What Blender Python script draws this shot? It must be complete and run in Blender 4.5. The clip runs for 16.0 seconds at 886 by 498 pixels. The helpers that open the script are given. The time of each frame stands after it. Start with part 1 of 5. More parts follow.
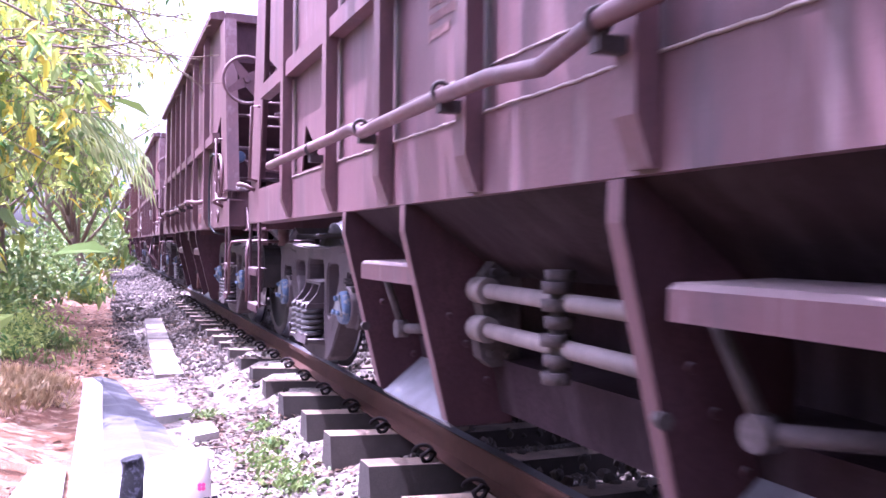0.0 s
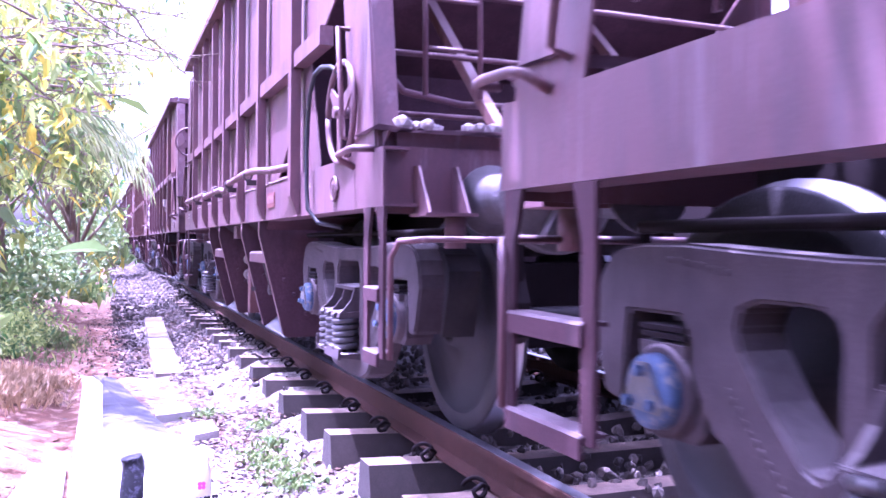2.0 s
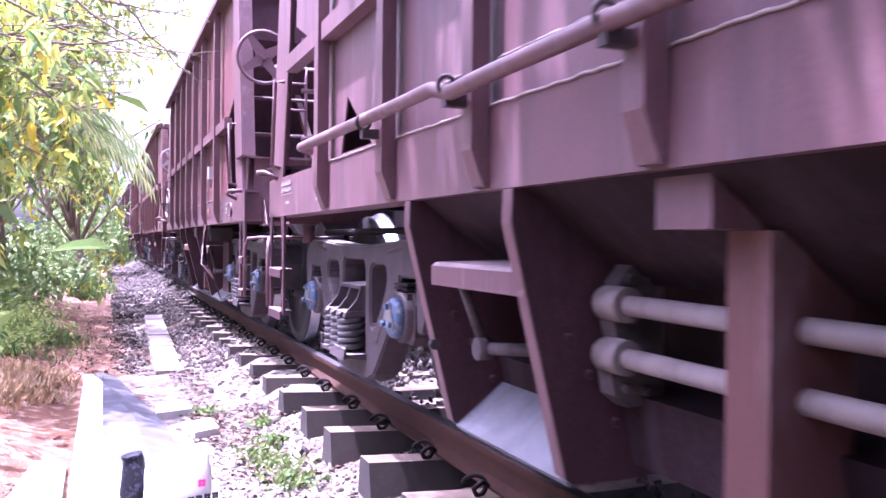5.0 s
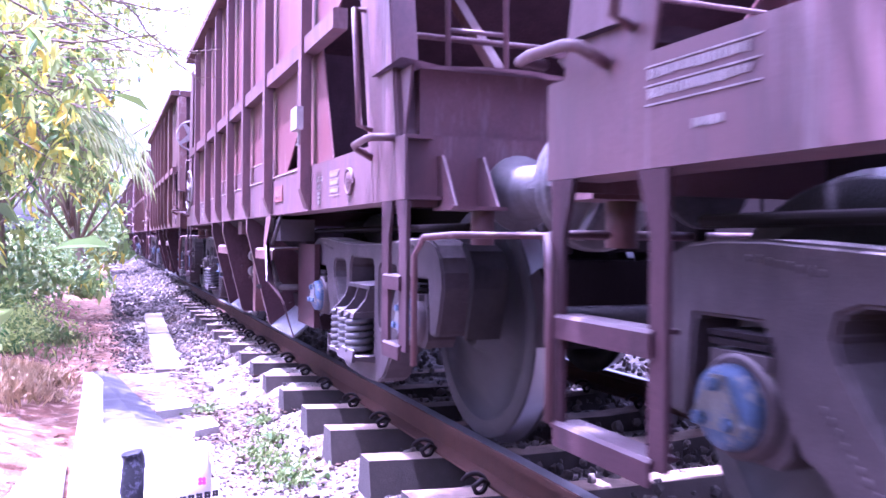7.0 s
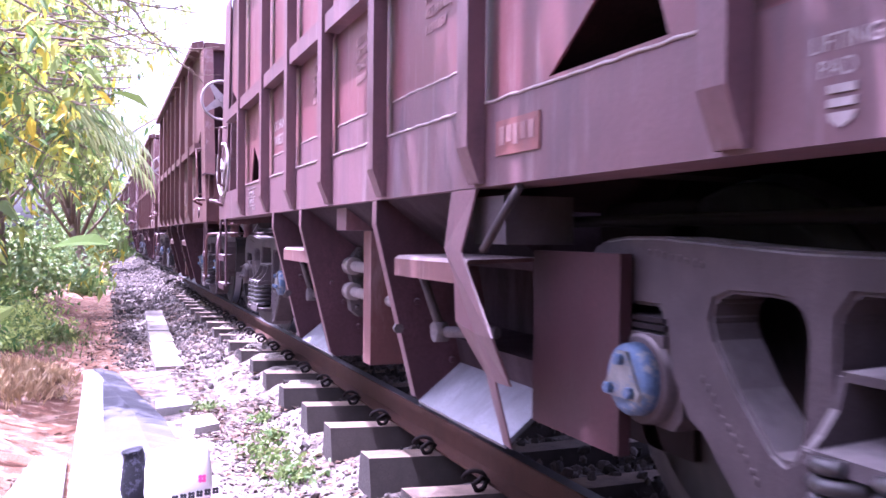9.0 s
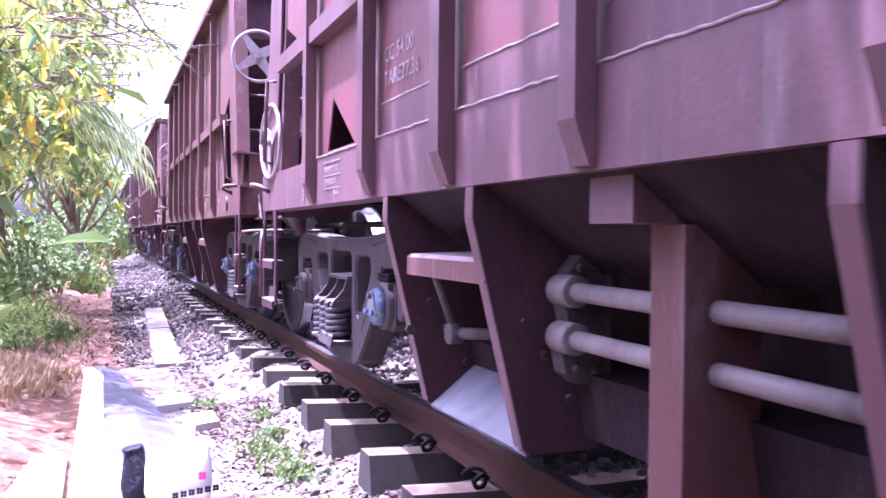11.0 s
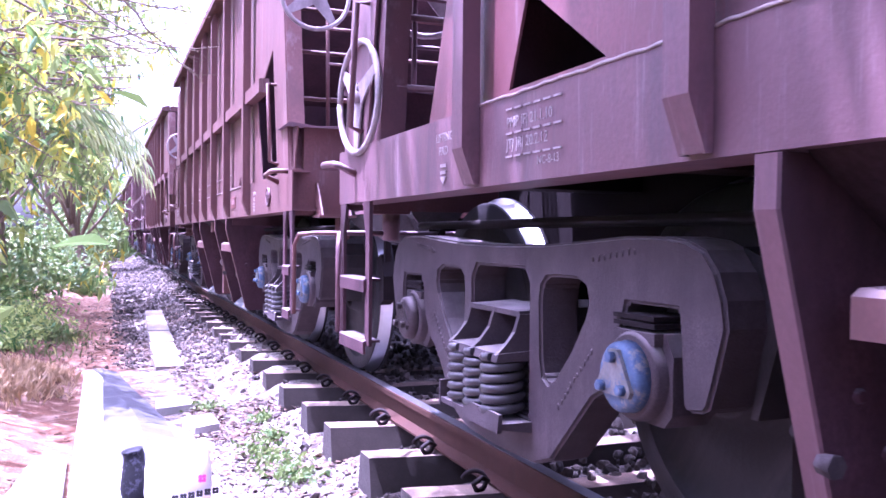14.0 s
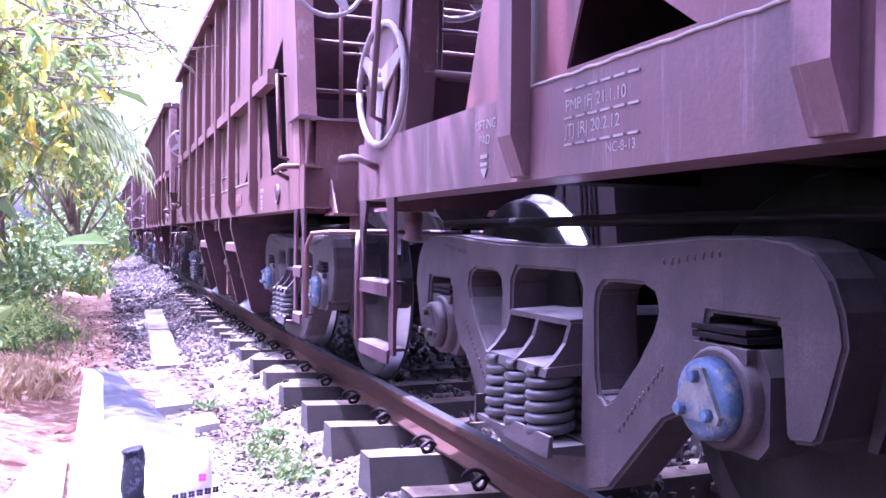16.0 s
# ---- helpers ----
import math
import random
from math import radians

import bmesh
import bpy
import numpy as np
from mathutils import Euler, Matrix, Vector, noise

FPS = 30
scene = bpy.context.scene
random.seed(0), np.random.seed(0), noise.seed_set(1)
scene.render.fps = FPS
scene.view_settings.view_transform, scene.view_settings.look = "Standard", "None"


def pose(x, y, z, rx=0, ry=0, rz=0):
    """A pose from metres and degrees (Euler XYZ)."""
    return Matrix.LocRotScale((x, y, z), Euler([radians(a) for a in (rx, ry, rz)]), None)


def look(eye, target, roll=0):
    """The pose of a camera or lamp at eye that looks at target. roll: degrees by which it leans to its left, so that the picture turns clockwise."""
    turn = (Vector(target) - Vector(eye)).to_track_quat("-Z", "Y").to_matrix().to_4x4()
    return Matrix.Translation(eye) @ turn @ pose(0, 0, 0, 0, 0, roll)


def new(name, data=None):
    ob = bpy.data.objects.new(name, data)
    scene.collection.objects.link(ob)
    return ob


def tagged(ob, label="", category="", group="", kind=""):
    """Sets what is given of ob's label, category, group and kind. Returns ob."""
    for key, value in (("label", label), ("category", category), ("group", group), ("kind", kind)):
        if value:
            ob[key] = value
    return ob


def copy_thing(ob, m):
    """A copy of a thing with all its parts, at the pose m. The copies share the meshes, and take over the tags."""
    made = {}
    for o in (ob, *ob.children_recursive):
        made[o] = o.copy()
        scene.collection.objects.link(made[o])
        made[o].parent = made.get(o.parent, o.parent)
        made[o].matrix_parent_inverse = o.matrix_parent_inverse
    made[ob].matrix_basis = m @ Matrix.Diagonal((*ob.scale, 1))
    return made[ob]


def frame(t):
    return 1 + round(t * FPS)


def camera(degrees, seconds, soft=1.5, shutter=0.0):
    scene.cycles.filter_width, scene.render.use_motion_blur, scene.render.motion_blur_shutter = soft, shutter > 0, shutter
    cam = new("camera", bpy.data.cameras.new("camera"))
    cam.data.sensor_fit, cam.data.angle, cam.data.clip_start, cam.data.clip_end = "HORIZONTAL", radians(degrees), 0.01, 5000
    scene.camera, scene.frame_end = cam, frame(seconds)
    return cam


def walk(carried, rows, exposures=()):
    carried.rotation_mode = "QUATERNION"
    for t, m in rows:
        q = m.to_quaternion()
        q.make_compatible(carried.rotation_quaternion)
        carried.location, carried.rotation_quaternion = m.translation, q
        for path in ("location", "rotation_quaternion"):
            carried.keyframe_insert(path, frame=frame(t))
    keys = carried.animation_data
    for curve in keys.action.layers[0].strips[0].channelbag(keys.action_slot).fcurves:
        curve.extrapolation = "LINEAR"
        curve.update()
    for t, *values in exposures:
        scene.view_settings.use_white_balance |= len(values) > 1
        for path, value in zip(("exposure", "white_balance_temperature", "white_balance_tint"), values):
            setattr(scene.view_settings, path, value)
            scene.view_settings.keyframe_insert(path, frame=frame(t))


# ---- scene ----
# exposure and white balance: the picture turns more violet while the gaps between wagons pass
LIGHT = [(0, 2.58, 5250, 55), (1, 2.68, 5050, 59), (2.3, 3.0, 4780, 74), (3.5, 2.66, 5200, 56), (4.6, 2.62, 5250, 54), (6.3, 2.82, 4930, 66), (7, 2.92, 4800, 72), (8, 2.78, 4800, 68), (9, 2.62, 5200, 56), (11.3, 2.6, 5050, 57), (13, 2.7, 4980, 60), (16, 2.8, 4800, 65)]
# camera: on a support beside the track, its tilt sagging a little
CAM_X, CAM_Z, YAW, ROLL = -1.6667, 0.9219, 21.872, 0.544
cam = camera(55.17, 16.0, soft=1.6, shutter=0.4)
TILT = [(0.0, 89.723), (0.5, 89.541), (1.0, 89.665), (1.5, 89.595), (2.0, 89.647), (2.5, 89.487), (3.0, 89.435), (3.5, 89.487), (4.0, 89.487), (6.5, 89.429), (7.0, 89.366), (7.5, 89.369), (8.0, 89.372), (8.5, 89.311), (9.0, 89.202), (11.5, 89.02), (12.0, 89.09), (12.5, 89.091), (13.0, 89.139), (13.5, 89.194), (14.0, 89.194), (14.5, 89.311), (15.0, 89.25), (15.5, 89.25), (16.0, 89.135)]


def eye(tilt):
    return Matrix.Translation((CAM_X, 0, CAM_Z)) @ pose(0, 0, 0, 0, 0, -YAW) @ pose(0, 0, 0, tilt) @ pose(0, 0, 0, 0, 0, ROLL)


walk(cam, [(t, eye(a)) for t, a in TILT], LIGHT)
TRAVEL = [(0, 25.473), (0.5, 24.19), (1, 22.92), (1.5, 21.675), (2, 20.468), (2.5, 19.273), (3, 18.077), (3.5, 16.87), (4, 15.687), (6.5, 10.209), (7, 9.13), (7.5, 8.104), (8, 7.13), (8.5, 6.195), (9, 5.38), (11.5, 2.169), (12, 1.701), (12.5, 1.289), (13, 0.915), (13.5, 0.605), (14, 0.361), (14.5, 0.177), (15, 0.057), (15.5, 0.002), (16, 0.0)]
# ---- world and sun ----
world = bpy.data.worlds.new("world")
scene.world = world
world.use_nodes = True
SUN_EL, SUN_ROT = radians(73.5), radians(294)
wn = world.node_tree
sky = wn.nodes.new("ShaderNodeTexSky")
sky.sky_type, sky.sun_disc, sky.sun_elevation, sky.sun_rotation = "NISHITA", False, SUN_EL, SUN_ROT
sky.dust_density, sky.air_density = 7.0, 0.7
bg = wn.nodes["Background"]
bg.inputs["Strength"].default_value = 0.15
haze = wn.nodes.new("ShaderNodeHueSaturation")
haze.inputs["Saturation"].default_value, haze.inputs["Value"].default_value = 0.30, 1.25
wn.links.new(sky.outputs[0], haze.inputs["Color"])
wn.links.new(haze.outputs[0], bg.inputs[0])
sun_data = bpy.data.lights.new("sun", "SUN")
sun_data.energy, sun_data.angle, sun_data.color = 4.6, radians(0.6), (1.0, 0.95, 0.88)
sun = new("sun", sun_data)
SUN_DIR = Vector((-0.27, 0.12, 1.0)).normalized()
sun.matrix_world = look(SUN_DIR * 40, (0, 0, 0))


# ---- materials ----
def mat(name, base, rough=0.7, metal=0.0, var=0.25, scale=6.0, dirt=None, dirt_amount=0.45, bump=0.15, grain=90.0, dust=None, spec=0.4, per_object=0.0, scuff=None, chips=None):
    """Paint, stone or metal: two scales of variation, dirt in patches, optional dust or painted light on upward faces,
    fine relief.
    """
    m = bpy.data.materials.new(name)
    m.use_nodes = True
    nt = m.node_tree
    n, l = nt.nodes, nt.links
    bs = n["Principled BSDF"]
    bs.inputs["Roughness"].default_value, bs.inputs["Metallic"].default_value = rough, metal
    bs.inputs["Specular IOR Level"].default_value = spec
    tc = n.new("ShaderNodeTexCoord")

    def nz(sc, detail=5.0, rgh=0.6, stretch=None):
        t = n.new("ShaderNodeTexNoise")
        t.inputs["Scale"].default_value, t.inputs["Detail"].default_value, t.inputs["Roughness"].default_value = sc, detail, rgh
        if stretch:
            mp = n.new("ShaderNodeMapping")
            mp.inputs["Scale"].default_value = stretch
            l.new(tc.outputs["Object"], mp.inputs[0])
            l.new(mp.outputs[0], t.inputs[0])
        else:
            l.new(tc.outputs["Object"], t.inputs[0])
        return t

    def ramp(src, a, b):
        r = n.new("ShaderNodeMapRange")
        r.inputs[1].default_value, r.inputs[2].default_value = a, b
        l.new(src, r.inputs[0])
        return r.outputs[0]

    def mix(fac, a, b):
        x = n.new("ShaderNodeMix")
        x.data_type = "RGBA"
        if isinstance(fac, float):
            x.inputs[0].default_value = fac
        else:
            l.new(fac, x.inputs[0])
        for sock, v in ((x.inputs[6], a), (x.inputs[7], b)):
            if isinstance(v, tuple):
                sock.default_value = (*v, 1)
            else:
                l.new(v, sock)
        return x.outputs[2]

    big, fine = nz(scale), nz(grain, 3.0)
    lo = tuple(c * (1 - var) for c in base)
    hi = tuple(min(1, c * (1 + var)) for c in base)
    col = mix(ramp(big.outputs[0], 0.3, 0.7), lo, hi)
    col = mix(ramp(fine.outputs[0], 0.35, 0.75), col, tuple(c * (1 - var * 0.6) for c in base))
    if dirt:
        streak = nz(3.5, 6.0, 0.7, (1.0, 2.2, 0.35))
        x = n.new("ShaderNodeMath")
        x.operation = "MULTIPLY"
        x.inputs[1].default_value = dirt_amount
        l.new(ramp(streak.outputs[0], 0.48, 0.72), x.inputs[0])
        col = mix(x.outputs[0], col, dirt)
    if scuff:
        sc2 = nz(5.0, 5.0, 0.75, (1.0, 3.5, 0.22))
        x = n.new("ShaderNodeMath")
        x.operation = "MULTIPLY"
        x.inputs[1].default_value = 0.55
        l.new(ramp(sc2.outputs[0], 0.56, 0.74), x.inputs[0])
        col = mix(x.outputs[0], col, scuff)
    if chips:
        col = mix(ramp(nz(26.0, 6.0, 0.75).outputs[0], 0.53, 0.60), col, chips)
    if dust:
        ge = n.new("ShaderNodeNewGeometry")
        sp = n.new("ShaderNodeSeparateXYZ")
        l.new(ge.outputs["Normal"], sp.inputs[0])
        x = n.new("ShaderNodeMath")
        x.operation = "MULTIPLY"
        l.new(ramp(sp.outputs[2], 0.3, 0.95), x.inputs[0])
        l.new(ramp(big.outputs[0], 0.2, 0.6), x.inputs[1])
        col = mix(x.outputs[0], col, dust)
    if per_object:
        oi = n.new("ShaderNodeObjectInfo")
        hs = n.new("ShaderNodeHueSaturation")
        r = n.new("ShaderNodeMapRange")
        r.inputs[3].default_value, r.inputs[4].default_value = 1 - per_object, 1 + per_object
        l.new(oi.outputs["Random"], r.inputs[0])
        l.new(r.outputs[0], hs.inputs["Value"])
        l.new(col, hs.inputs["Color"])
        col = hs.outputs[0]
    l.new(col, bs.inputs["Base Color"])
    if bump:
        b = n.new("ShaderNodeBump")
        b.inputs["Strength"].default_value, b.inputs["Distance"].default_value = bump, 0.01
        l.new(fine.outputs[0], b.inputs["Height"])
        l.new(b.outputs[0], bs.inputs["Normal"])
    return m


DUST = (0.24, 0.19, 0.185)
M_PAINT = mat("oxide_paint", (0.110, 0.051, 0.060), 0.6, dirt=(0.042, 0.030, 0.040), dirt_amount=0.65, dust=DUST, scale=1.6, grain=60, bump=0.1, scuff=(0.24, 0.18, 0.19))
M_RED = mat("fresh_red_paint", (0.125, 0.041, 0.047), 0.55, dirt=(0.09, 0.042, 0.05), dust=DUST, scale=1.3, grain=60, bump=0.08, scuff=(0.24, 0.18, 0.19))
M_BROWN = mat("rusted_brown_paint", (0.105, 0.042, 0.04), 0.7, dirt=(0.05, 0.028, 0.028), dust=DUST, scale=1.8, grain=60, scuff=(0.24, 0.18, 0.19))
# Near-black base: the shade under the wagons is put into this colour.
M_DARK = mat("shade_black_underframe", (0.012, 0.008, 0.009), 0.85, dirt=(0.006, 0.005, 0.0055), dust=(0.05, 0.042, 0.042), scale=3, spec=0.12)
# Darker copy of M_PAINT: shade on fins, ladders and slope sheets is painted in.
M_UNDER = mat("grimy_shaded_plum_paint", (0.060, 0.029, 0.036), 0.75, var=0.4, dirt=(0.022, 0.015, 0.018), dirt_amount=0.8, dust=(0.16, 0.13, 0.135), scale=2.6, grain=70, bump=0.2, spec=0.15)
# Hopper underside: deep shade between the fins is held in this near-black base.
M_HOPPER = mat("shaded_hopper_plate", (0.024, 0.014, 0.018), 0.85, var=0.5, dirt=(0.055, 0.042, 0.046), dirt_amount=0.6, scale=2.2, grain=50, bump=0.3, spec=0.12)
M_GREASE = mat("dusty_grease", (0.085, 0.070, 0.072), 0.8, var=0.45, dirt=(0.030, 0.024, 0.026), dirt_amount=0.8, scale=7, grain=60, bump=0.5, spec=0.2)
M_SOOTGEAR = mat("caked_gear_grease", (0.035, 0.028, 0.031), 0.85, var=0.5, dirt=(0.075, 0.062, 0.064), dirt_amount=0.6, scale=8, grain=50, bump=0.6, spec=0.15)
M_ROD = mat("pale_worn_rod", (0.20, 0.165, 0.16), 0.6, var=0.25, dirt=(0.10, 0.075, 0.075), dirt_amount=0.8, scale=5, grain=80, bump=0.2)
M_GUARD = mat("dull_red_guard_paint", (0.038, 0.014, 0.017), 0.7, var=0.35, dirt=(0.03, 0.018, 0.02), dirt_amount=0.7, scale=3, grain=60, bump=0.15, spec=0.2)
M_CAST = mat("dusty_cast_steel", (0.057, 0.043, 0.047), 0.75, dirt=(0.030, 0.023, 0.026), dirt_amount=0.7, dust=(0.30, 0.26, 0.26), scale=5, grain=150, bump=0.28, spec=0.25, var=0.4)
M_BUFFER = mat("weathered_buffer_steel", (0.075, 0.068, 0.076), 0.5, var=0.4, dirt=(0.045, 0.035, 0.038), dirt_amount=0.8, dust=(0.24, 0.21, 0.21), scale=4, grain=60, bump=0.25)
M_STEEL = mat("polished_tread_steel", (0.25, 0.25, 0.27), 0.42, metal=1.0, var=0.12, grain=30, bump=0.05)
M_TREAD = mat("bright_worn_tread", (0.40, 0.40, 0.43), 0.36, metal=1.0, var=0.12, grain=30, bump=0.05)
M_WHEEL = mat("dark_wheel_disc", (0.015, 0.0135, 0.015), 0.55, dirt=(0.045, 0.039, 0.039), dirt_amount=0.6, scale=4, spec=0.22)
# Springs: the paler upward tone paints the shine on the coil tops.
M_SPRING = mat("dusty_lit_top_spring_steel", (0.034, 0.030, 0.033), 0.42, dirt=(0.06, 0.052, 0.052), dust=(0.12, 0.11, 0.11), scale=6)
M_BLUE = mat("chipped_blue_paint", (0.062, 0.105, 0.185), 0.6, var=0.4, scale=18, chips=(0.17, 0.165, 0.17), bump=0.4)
M_CAPPLATE = mat("scratched_locking_plate", (0.16, 0.155, 0.15), 0.55, var=0.4, scale=20, chips=(0.07, 0.10, 0.16))
M_STENCIL = mat("white_stencil_paint", (0.27, 0.225, 0.23), 0.7, dirt=(0.11, 0.07, 0.075), dirt_amount=0.8, scale=14)
M_FAINT = mat("faded_pink_stencil", (0.20, 0.105, 0.105), 0.7, dirt=(0.12, 0.05, 0.055), dirt_amount=0.9, scale=12)
M_WELD = mat("pale_weld_bead", (0.26, 0.20, 0.20), 0.6, scale=30)
M_REDPATCH = mat("faded_red_patch", (0.155, 0.05, 0.045), 0.6, dirt=(0.115, 0.052, 0.06), dirt_amount=0.8, scale=10)
M_RUST = mat("rusty_rail", (0.044, 0.018, 0.012), 0.8, spec=0.2, dirt=(0.02, 0.011, 0.009), scale=9, grain=120, bump=0.4)
# Sleepers: pale tops and dark flanks put sun and shade into the colour.
M_CONC = mat("weathered_lit_top_concrete", (0.038, 0.029, 0.026), 0.9, var=0.4, dirt=(0.020, 0.015, 0.013), dirt_amount=0.7, dust=(0.24, 0.17, 0.13), scale=5, grain=150, bump=0.3, per_object=0.35)
M_KERB = mat("pale_stained_concrete", (0.25, 0.22, 0.20), 0.9, var=0.3, dirt=(0.07, 0.05, 0.042), dirt_amount=0.7, scale=6, grain=60, bump=0.5)
M_WHITEWASH = mat("worn_whitewash", (0.40, 0.385, 0.375), 0.85, dirt=(0.24, 0.22, 0.22), dirt_amount=0.6, scale=4, grain=80, bump=0.4)
# Grey that paints the shade on the cement block.
M_GREYCONC = mat("shade_grey_cement", (0.052, 0.052, 0.064), 0.85, dirt=(0.13, 0.125, 0.13), dirt_amount=0.75, scale=5, grain=60, bump=0.4)
M_CHUTE = mat("scoured_chute_steel", (0.17, 0.17, 0.19), 0.5, metal=0.1, var=0.35, dirt=(0.07, 0.062, 0.068), dirt_amount=0.7, scale=4)
M_STONE = mat("ballast_stone", (0.30, 0.26, 0.25), 0.9, scale=9, grain=60, bump=0.5, var=0.4)
M_BARK = mat("grey_bark", (0.16, 0.12, 0.09), 0.9, scale=10, bump=0.6, grain=40)
M_BAG = mat("white_woven_plastic", (0.70, 0.69, 0.68), 0.5, var=0.06, scale=10, grain=200, bump=0.2)
M_BLACK = mat("black_plastic", (0.008, 0.008, 0.012), 0.5, var=0.5, scale=40, dirt=(0.03, 0.03, 0.04))
M_UMBRELLA = mat("crumpled_black_cloth", (0.004, 0.004, 0.007), 0.75, var=0.5, scale=40, spec=0.2, chips=(0.03, 0.03, 0.045))
M_PINK = mat("pink_print", (0.75, 0.06, 0.25), 0.5, var=0.1)


def leaf_mat(name, a, b, trans=0.5):
    m = bpy.data.materials.new(name)
    m.use_nodes = True
    n, l = m.node_tree.nodes, m.node_tree.links
    bs = n["Principled BSDF"]
    ge = n.new("ShaderNodeNewGeometry")
    cr = n.new("ShaderNodeValToRGB")
    cr.color_ramp.elements[0].color, cr.color_ramp.elements[1].color = (*a, 1), (*b, 1)
    l.new(ge.outputs["Random Per Island"], cr.inputs[0])
    l.new(cr.outputs[0], bs.inputs["Base Color"])
    bs.inputs["Roughness"].default_value = 0.55
    tr = n.new("ShaderNodeBsdfTranslucent")
    l.new(cr.outputs[0], tr.inputs[0])
    mx = n.new("ShaderNodeMixShader")
    mx.inputs[0].default_value = trans
    l.new(bs.outputs[0], mx.inputs[1])
    l.new(tr.outputs[0], mx.inputs[2])
    l.new(mx.outputs[0], n["Material Output"].inputs[0])
    return m


M_LEAF = leaf_mat("broad_leaf_green", (0.04, 0.12, 0.03), (0.38, 0.46, 0.12), 0.55)
M_LEAF_P = leaf_mat("pale_feathery_leaf", (0.24, 0.34, 0.10), (0.46, 0.50, 0.22), 0.6)
M_LEAF_Y = leaf_mat("yellowing_leaf", (0.26, 0.34, 0.06), (0.58, 0.44, 0.04))
M_PALM = leaf_mat("palm_frond_green", (0.10, 0.15, 0.05), (0.22, 0.24, 0.09))
M_SHRUB = leaf_mat("shrub_leaf", (0.05, 0.12, 0.03), (0.15, 0.20, 0.05), 0.35)
M_DRY = leaf_mat("dry_grass_blade", (0.36, 0.25, 0.14), (0.62, 0.47, 0.28), 0.35)
M_WEED = leaf_mat("weed_leaf", (0.06, 0.12, 0.03), (0.17, 0.22, 0.065), 0.35)


# ---- mesh helpers ----
def part(name, bm, material, parent=None, label="", bev=0.0, smooth=False, seg=1):
    if bev:
        bmesh.ops.bevel(bm, geom=[e for e in bm.edges if len(e.link_faces) == 2 and e.calc_face_angle() > 0.6], offset=bev, segments=seg, affect="EDGES", clamp_overlap=True)
    bmesh.ops.recalc_face_normals(bm, faces=bm.faces[:])
    me = bpy.data.meshes.new(name)
    bm.to_mesh(me)
    bm.free()
    for m in material if isinstance(material, (list, tuple)) else (material,):
        me.materials.append(m)
    if smooth:
        for p in me.polygons:
            p.use_smooth = True
    return put(name, me, parent, label)


def put(name, me, parent=None, label="", m=None):
    ob = new(name, me)
    if parent:
        ob.parent = parent
    if m:
        ob.matrix_basis = m
    return tagged(ob, label)


def box(bm, x0, x1, y0, y1, z0, z1, mi=0):
    v = [bm.verts.new((x, y, z)) for z in (z0, z1) for x, y in ((x0, y0), (x1, y0), (x1, y1), (x0, y1))]
    for f in ((3, 2, 1, 0), (4, 5, 6, 7), (0, 1, 5, 4), (1, 2, 6, 5), (2, 3, 7, 6), (3, 0, 4, 7)):
        bm.faces.new([v[i] for i in f]).material_index = mi
    return bm


def prism(bm, pts, axis, a, b, mi=0):
    """A polygon, given in the two other axes in order, drawn out along axis from a to b."""
    def p3(u, v, w):
        return {"x": (w, u, v), "y": (u, w, v), "z": (u, v, w)}[axis]
    lo, hi = [bm.verts.new(p3(u, v, a)) for u, v in pts], [bm.verts.new(p3(u, v, b)) for u, v in pts]
    bm.faces.new(lo).material_index = mi
    bm.faces.new(hi[::-1]).material_index = mi
    for i in range(len(pts)):
        j = (i + 1) % len(pts)
        bm.faces.new((lo[i], hi[i], hi[j], lo[j])).material_index = mi
    return bm


def plate(bm, outer, holes, x0, x1):
    """A sheet in the y-z plane with holes, from x0 to x1."""
    edges = []
    for ring in (outer, *holes):
        vs = [bm.verts.new((x0, y, z)) for y, z in ring]
        edges += [bm.edges.new((vs[i], vs[(i + 1) % len(vs)])) for i in range(len(vs))]
    res = bmesh.ops.triangle_fill(bm, use_beauty=True, use_dissolve=False, edges=edges)
    faces = [g for g in res["geom"] if isinstance(g, bmesh.types.BMFace)]
    ext = bmesh.ops.extrude_face_region(bm, geom=faces)
    bmesh.ops.translate(bm, vec=(x1 - x0, 0, 0), verts=[g for g in ext["geom"] if isinstance(g, bmesh.types.BMVert)])
    return bm


def tube(bm, pts, r, n=8, mi=0):
    pts = [Vector(p) for p in pts]
    rings = []
    for i, p in enumerate(pts):
        d = (pts[min(i + 1, len(pts) - 1)] - pts[max(i - 1, 0)]).normalized()
        u = d.orthogonal().normalized() if i == 0 else (u - d * u.dot(d)).normalized()
        w = d.cross(u)
        rr = r[i] if isinstance(r, (list, tuple)) else r
        rings.append([bm.verts.new(p + (u * math.cos(2 * math.pi * k / n) + w * math.sin(2 * math.pi * k / n)) * rr) for k in range(n)])
    for a, b in zip(rings, rings[1:]):
        for k in range(n):
            f = bm.faces.new((a[k], a[(k + 1) % n], b[(k + 1) % n], b[k]))
            f.material_index, f.smooth = mi, True
    bm.faces.new(rings[0][::-1]).material_index = mi
    bm.faces.new(rings[-1]).material_index = mi
    return bm


